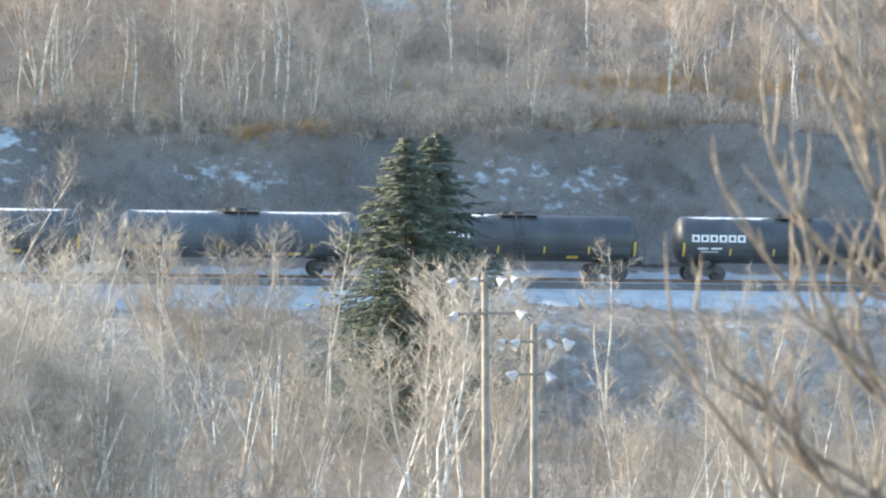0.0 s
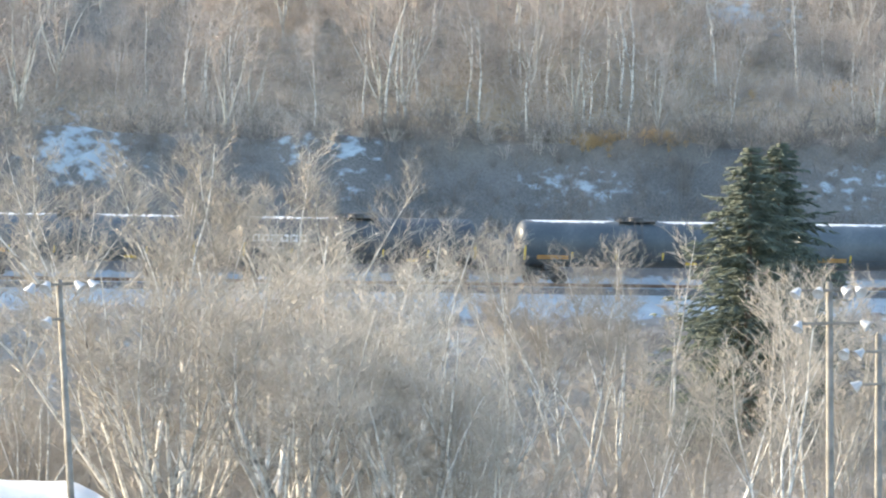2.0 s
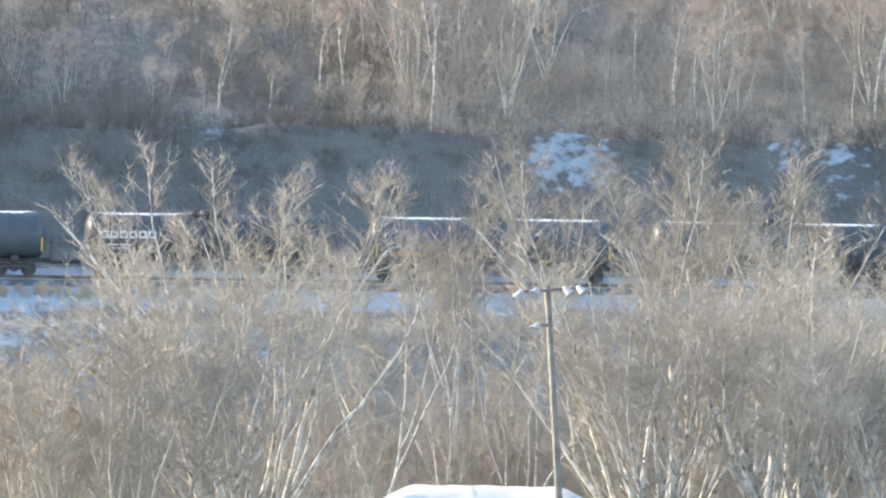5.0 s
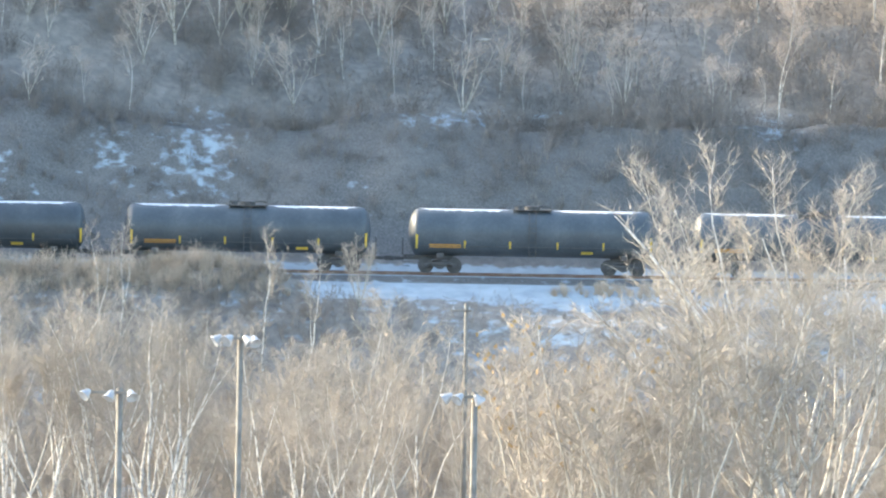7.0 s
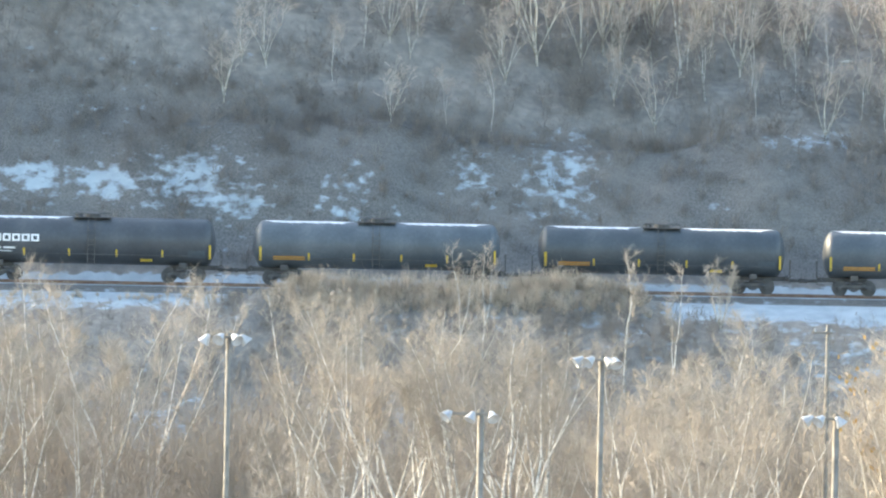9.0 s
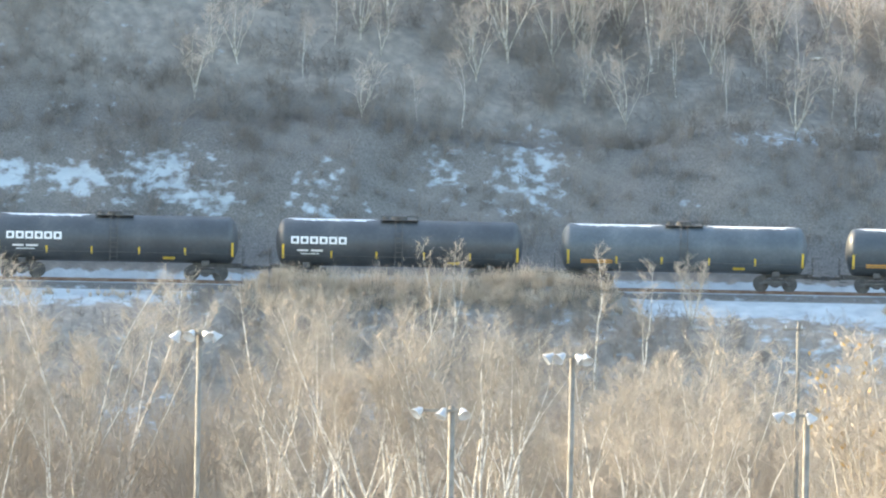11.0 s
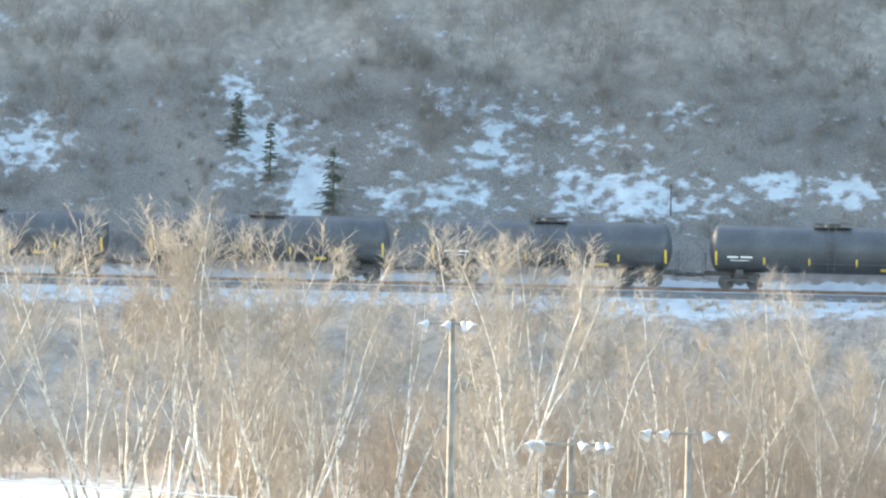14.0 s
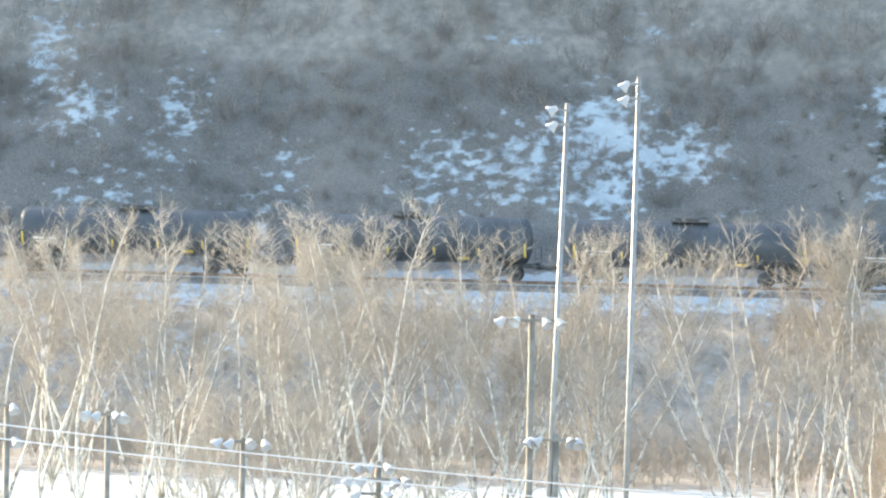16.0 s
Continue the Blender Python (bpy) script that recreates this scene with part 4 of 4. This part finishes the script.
# ---------------------------------------------------------------- floodlight poles of the playing field
def head_mesh():
    """A bell-shaped floodlight, its mouth towards -x and down."""
    bm = bmesh.new()
    rings = [(0.0, 0.02), (0.03, 0.1), (0.12, 0.16), (0.24, 0.19), (0.4, 0.27), (0.52, 0.33), (0.55, 0.335), (0.54, 0.31), (0.44, 0.26), (0.42, 0.02)]
    loops = []
    for d, r in rings:
        loops.append([bm.verts.new((-d, r * math.cos(2 * math.pi * k / 16), r * math.sin(2 * math.pi * k / 16))) for k in range(16)])
    for a, b in zip(loops, loops[1:]):
        for k in range(16):
            bm.faces.new((a[k], a[(k + 1) % 16], b[(k + 1) % 16], b[k]))
    bmesh.ops.recalc_face_normals(bm, faces=bm.faces)
    return from_bm("floodlight", bm, M_LAMP, True)


def bracket_mesh():
    bm = bmesh.new()
    add_box(bm, -0.1, 0, 0.2, 0.05, 0.46, 0.03)
    for s in (-0.22, 0.22):
        add_box(bm, -0.1, s, 0.1, 0.05, 0.02, 0.24)
    return from_bm("bracket", bm, M_STEEL)


HEAD, BRACKET = head_mesh(), bracket_mesh()


def floodlight_pole(x, y, top, radius, mat, label, arms, lean=0.0):
    """arms: rows of drop below the top, then the lamps' places along the arm."""
    z0 = FLOOR - 0.3
    H = top - z0
    ob = tagged(new("floodlight_pole"), label, "light pole", "floodlight poles")
    ob.matrix_basis = pose(x, y, z0, 0, lean, 0)
    bm = bmesh.new()
    add_rod(bm, (0, 0, 0), (0, 0, H), radius * 1.35, radius, 12)
    add_rod(bm, (0, 0, H), (0, 0, H + 0.06), radius * 1.05, radius * 0.6, 12)
    part("pole", from_bm("pole", bm, mat, True), ob)
    rng = random.Random(int(x * 10))
    for drop, lamps in arms:
        lo, hi = min(lamps + [0.0]) - 0.15, max(lamps + [0.0]) + 0.15
        bm = bmesh.new()
        add_box(bm, (lo + hi) / 2, -radius - 0.05, H - drop, hi - lo, 0.1, 0.12, 0.01)
        arm = part("crossarm", from_bm("crossarm", bm, M_POLE if mat is M_POLE else M_GALV), ob)
        for q in lamps:
            face = (rng.uniform(-10, 70) if q < 0 else rng.uniform(110, 190))
            m = pose(q, -radius - 0.14, H - drop + 0.1, 0, 0, face) @ pose(0, 0, 0, 0, -rng.uniform(30, 58), 0)
            m = m @ Matrix.Scale(0.8, 4)
            lamp = part("floodlight", HEAD, arm, "white bell-shaped floodlight", m)
    return ob


WOODEN = "weathered wooden pole with a crossarm of white floodlights"
STEEL = "tall pale steel pole with white floodlights"
floodlight_pole(37.23, 400, 8.23, 0.13, M_POLE, WOODEN, [(0.14, [-1.07, -0.43, 0.67, 1.24]), (1.62, [-0.48])], -4.2)
floodlight_pole(69.38, 400, 8.51, 0.15, M_POLE, WOODEN, [(0.29, [-1.31, -0.43, 0.48, 1.14]), (1.71, [-1.31, 1.31])], -1.4)
floodlight_pole(71.44, 400, 6.33, 0.14, M_POLE, WOODEN, [(0.71, [-1.38, -0.67, 0.52, 1.24]), (2.10, [-0.76, 0.48])], -1.2)
floodlight_pole(9.18, 400, 3.26, 0.13, M_POLE, WOODEN, [(0.14, [-0.95, -0.52, 0.00])], 0)
floodlight_pole(-5.80, 400, 3.18, 0.13, M_POLE, WOODEN, [(0.14, [-1.24, -0.29, 0.43])], 0)
floodlight_pole(-0.75, 400, 5.52, 0.11, M_POLE, WOODEN, [(0.10, [-0.76, -0.33, 0.14, 0.52])], 0)
floodlight_pole(-16.51, 400, 6.19, 0.1, M_POLE, WOODEN, [(0.10, [-0.81, -0.24, 0.19, 0.52])], 0)
floodlight_pole(-28.34, 400, 2.42, 0.13, M_POLE, WOODEN, [(0.24, [-1.62, -0.81, 0.62, 1.31])], 0)
floodlight_pole(-33.36, 400, 1.75, 0.12, M_POLE, WOODEN, [(0.14, [-1.48, -1.14, 0.38, 1.19, 1.52]), (2.19, [-0.67, 0.95])], 0)
floodlight_pole(-38.47, 400, 6.74, 0.12, M_POLE, WOODEN, [(0.14, [-1.00, -0.10, 0.43, 0.67])], 0)
floodlight_pole(-62.99, 400, 6.87, 0.14, M_POLE, WOODEN, [(0.19, [-1.10, -0.52, 0.57, 1.10])], 0)
floodlight_pole(-61.85, 400, 1.78, 0.13, M_POLE, WOODEN, [(0.19, [-0.95, -0.57, 0.57, 0.95])], 0)
floodlight_pole(-58.91, 400, 17.10, 0.1, M_GALV, STEEL, [(0.24, [-0.38]), (0.86, [-0.38])], 0.7)
floodlight_pole(-62.40, 400, 15.93, 0.1, M_GALV, STEEL, [(0.24, [-0.38]), (0.86, [-0.38])], 1.7)
floodlight_pole(-69.53, 400, 0.40, 0.13, M_POLE, WOODEN, [(0.14, [-0.62, -0.14, 0.33]), (0.71, [-1.10, -0.48, 0.62, 1.10]), (1.33, [-0.71, 0.24])], 0)
floodlight_pole(-75.45, 400, 1.25, 0.12, M_POLE, WOODEN, [(0.10, [-0.86, -0.38, 0.29, 0.95])], 0)
floodlight_pole(-81.38, 400, 2.25, 0.12, M_POLE, WOODEN, [(0.10, [-0.76, -0.29, 0.29, 0.71])], 0)
floodlight_pole(-85.81, 400, 2.51, 0.12, M_POLE, WOODEN, [(0.10, [-0.48, 0.29]), (1.57, [-0.48, 0.33])], 0)

# ---------------------------------------------------------------- utility pole, wires, roofs, hillside marks
def utility_pole(x, y, top):
    ob = tagged(new("utility_pole"), "thin grey wooden utility pole with a short arm", "utility pole")
    ob.matrix_basis = pose(x, y, FLOOR - 0.3)
    H = top - FLOOR + 0.3
    bm = bmesh.new()
    add_rod(bm, (0, 0, 0), (0, 0, H), 0.15, 0.1, 10)
    part("pole", from_bm("pole", bm, M_POLE, True), ob)
    bm = bmesh.new()
    add_box(bm, -0.25, -0.12, H - 0.35, 1.0, 0.08, 0.1, 0.01)
    arm = part("crossarm", from_bm("crossarm", bm, M_POLE), ob)
    for q in (-0.65, 0.15):
        bm = bmesh.new()
        add_rod(bm, (q, -0.12, H - 0.3), (q, -0.12, H - 0.14), 0.045, 0.03, 8)
        part("insulator", from_bm("insulator", bm, M_LAMP), arm)


utility_pole(10.3, 470, 3.9)


def sagging_wire(a, b, sag):
    pts = [Vector(a).lerp(Vector(b), k / 24) - Vector((0, 0, sag * 4 * (k / 24) * (1 - k / 24))) for k in range(25)]
    w = Wood()
    w.tube(pts, [0.03] * 25, 5)
    tagged(new("overhead_wire", w.mesh("overhead_wire", M_WIRE)), "thin sunlit overhead wire across the field", "wire", "overhead wires")


sagging_wire((-77.8, 330, 6.35), (-39.2, 330, 3.55), 0.3)
sagging_wire((-77.8, 330, 5.85), (-39.2, 330, 3.01), 0.3)


def snowy_house(x, y, eave, ridge, wide, deep, label):
    """A plain building under a snow-laden gable roof, its ridge across the view."""
    ob = tagged(new("house"), label, "house", "snow-roofed buildings")
    ob.matrix_basis = pose(x, y, 0, 0, 0, -4)
    bm = bmesh.new()
    add_box(bm, 0, 0, (FLOOR - 0.3 + eave) / 2, wide - 0.8, deep - 0.8, eave - FLOOR + 0.3)
    part("wall", from_bm("wall", bm, M_WALL), ob)
    vs, fs = [], []
    n = 24
    for k in range(n + 1):
        u = -wide / 2 + wide * k / n
        slump = 0.05 * math.sin(k * 1.7) + 0.04 * math.sin(k * 0.6 + 1)
        hip = ridge - max(0.0, abs(u) - wide * 0.36) * 0.55
        vs += [(u, -deep / 2, eave - 0.1), (u, -deep / 2, eave + 0.22 + slump * 0.4), (u, -deep * 0.25, (eave + hip) / 2 + 0.3 + slump * 0.6), (u, 0, hip + 0.25 + slump * 0.4), (u, deep / 2, eave + 0.2), (u, deep / 2, eave - 0.1)]
    for k in range(n):
        a = k * 6
        for q in range(6):
            fs.append((a + q, a + (q + 1) % 6, a + 6 + (q + 1) % 6, a + 6 + q))
    fs += [tuple(range(6)), tuple(range(n * 6 + 5, n * 6 - 1, -1))]
    part("roof", mesh_of("roof", vs, fs, M_SNOW), ob, "thick white snow on the roof")
    for q in (-wide * 0.25, wide * 0.25):
        bm = bmesh.new()
        add_box(bm, q, -deep / 2 + 0.4, eave - 1.6, 1.2, 0.08, 1.1, 0.02)
        part("window", from_bm("window", bm, M_STEEL), ob)


snowy_house(35.95, 430, -4.19, -2.44, 9.7, 7, "grey building under a thick snow-covered roof")


def fallen_log(x, y, length, tilt):
    w = Wood()
    w.tube([Vector((length * (k / 4 - 0.5), 0, 0.02 * math.sin(k))) for k in range(5)], [0.1, 0.12, 0.11, 0.1, 0.07], 8)
    ob = tagged(new("fallen_log", w.mesh("fallen_log", M_BIRCH)), "short pale birch log lying in the brush", "log", "fallen logs")
    ob.matrix_basis = pose(x, y, float(ground_z(x, y)) + 0.1, 0, -tilt, 0)


fallen_log(51.9, 627.5, 0.9, 4)
fallen_log(14.6, 629.5, 0.9, 8)
fallen_log(-56.0, 624.5, 0.9, 5)


def signal_post(x, y):
    ob = tagged(new("signal_post"), "slim dark trackside post with a small head", "post")
    ob.matrix_basis = pose(x, y, float(ground_z(x, y)) - 0.2)
    bm = bmesh.new()
    add_rod(bm, (0, 0, 0), (0, 0, 2.2), 0.05, 0.04, 10)
    part("post", from_bm("post", bm, M_STEEL, True), ob)
    bm = bmesh.new()
    add_box(bm, 0, -0.08, 2.1, 0.18, 0.12, 0.3, 0.03)
    part("head", from_bm("head", bm, M_STEEL), ob)


signal_post(-44.6, 609)


# ---------------------------------------------------------------- bare branches of a tree beside the camera
def near_branches():
    ob = tagged(new("bare_tree"), "bare sunlit tree with crooked branches beside the viewpoint", "tree")
    x0, y0 = 13.8, 62.0
    z0 = float(ground_z(x0, y0))
    ob.matrix_basis = pose(x0, y0, z0)
    rng = random.Random(14)
    trunk = Wood()
    trunk.tube([Vector((0, 0, -0.2)), Vector((0.1, 0, 2)), Vector((0.05, 0.1, 4.0)), Vector((0.2, 0, 6.2)), Vector((0.3, 0, 8.5))], [0.22, 0.19, 0.15, 0.1, 0.03], 10)
    part("trunk", trunk.mesh("trunk", M_NEAR_BARK), ob)
    # heights up the trunk, reach and rise of the main limbs
    for base, reach, rise, bow in ((3.7, -1.5, 0.9, 0.1), (4.0, -1.3, 2.2, 0.25), (4.2, -0.9, 3.0, 0.1), (3.5, -1.75, 1.6, 0.2), (4.8, -1.0, 2.0, 0.15), (5.2, -0.6, 2.2, 0.05), (5.8, -0.9, 1.2, 0.1), (4.4, -1.5, 1.4, 0.25), (6.2, -0.5, 1.0, 0.05), (3.3, -1.2, 1.1, 0.1), (3.6, -0.7, 1.6, 0.05), (4.6, -0.4, 2.6, 0.05), (3.0, -1.9, 1.9, 0.3), (5.0, -1.2, 0.9, 0.15), (4.0, 0.9, 1.8, 0.2)):
        p0 = Vector((0.08, 0, base))
        pts = []
        for k in range(8):
            w = k / 7
            pts.append(p0 + Vector((reach * w ** 0.9 + rng.uniform(-0.06, 0.06), rng.uniform(-0.3, 0.3) * w, rise * w - bow * math.sin(w * 3.14) + rng.uniform(-0.05, 0.05))))
        limb = Wood()
        limb.tube(pts, [0.034 * (1 - 0.7 * k / 7) for k in range(8)], 8)
        lo = part("branch", limb.mesh("branch", M_NEAR_BARK), ob)
        tw = Wood()
        for k in range(2, 8):
            for _ in range(2):
                d = (pts[k] - pts[k - 1]).normalized() + rand_dir(rng) * 0.6 + Vector((0, 0, rng.uniform(0.1, 0.9)))
                tp = limb_path(rng, pts[k], d, rng.uniform(0.3, 0.9), 4, 0.16, 0.08)
                tw.tube(tp, [0.016, 0.013, 0.011, 0.008, 0.004], 5)
        tagged(part("twig_spray", tw.mesh("twig_spray", M_NEAR_BARK), lo), kind="stuff")


near_branches()

# ---------------------------------------------------------------- what moves
def motions():
    step = 2 / FPS
    turn = math.degrees(SPEED / 0.46) * step
    for k, car in CARS.items():
        x = FIRST - PITCH * k
        walk(car, [(t, pose(x + SPEED * t + ahead, 600, 0)) for t, ahead in LEAD])
        # a wheelset rolls to the right, under a quarter turn from row to row
        for part_ob in car.children:
            if part_ob.name.startswith("wheelset"):
                p = part_ob.matrix_basis.translation.copy()
                walk(part_ob, [(i * step, pose(p.x, p.y, p.z, 0, (i * turn) % 360, 0)) for i in range(241)])


motions()
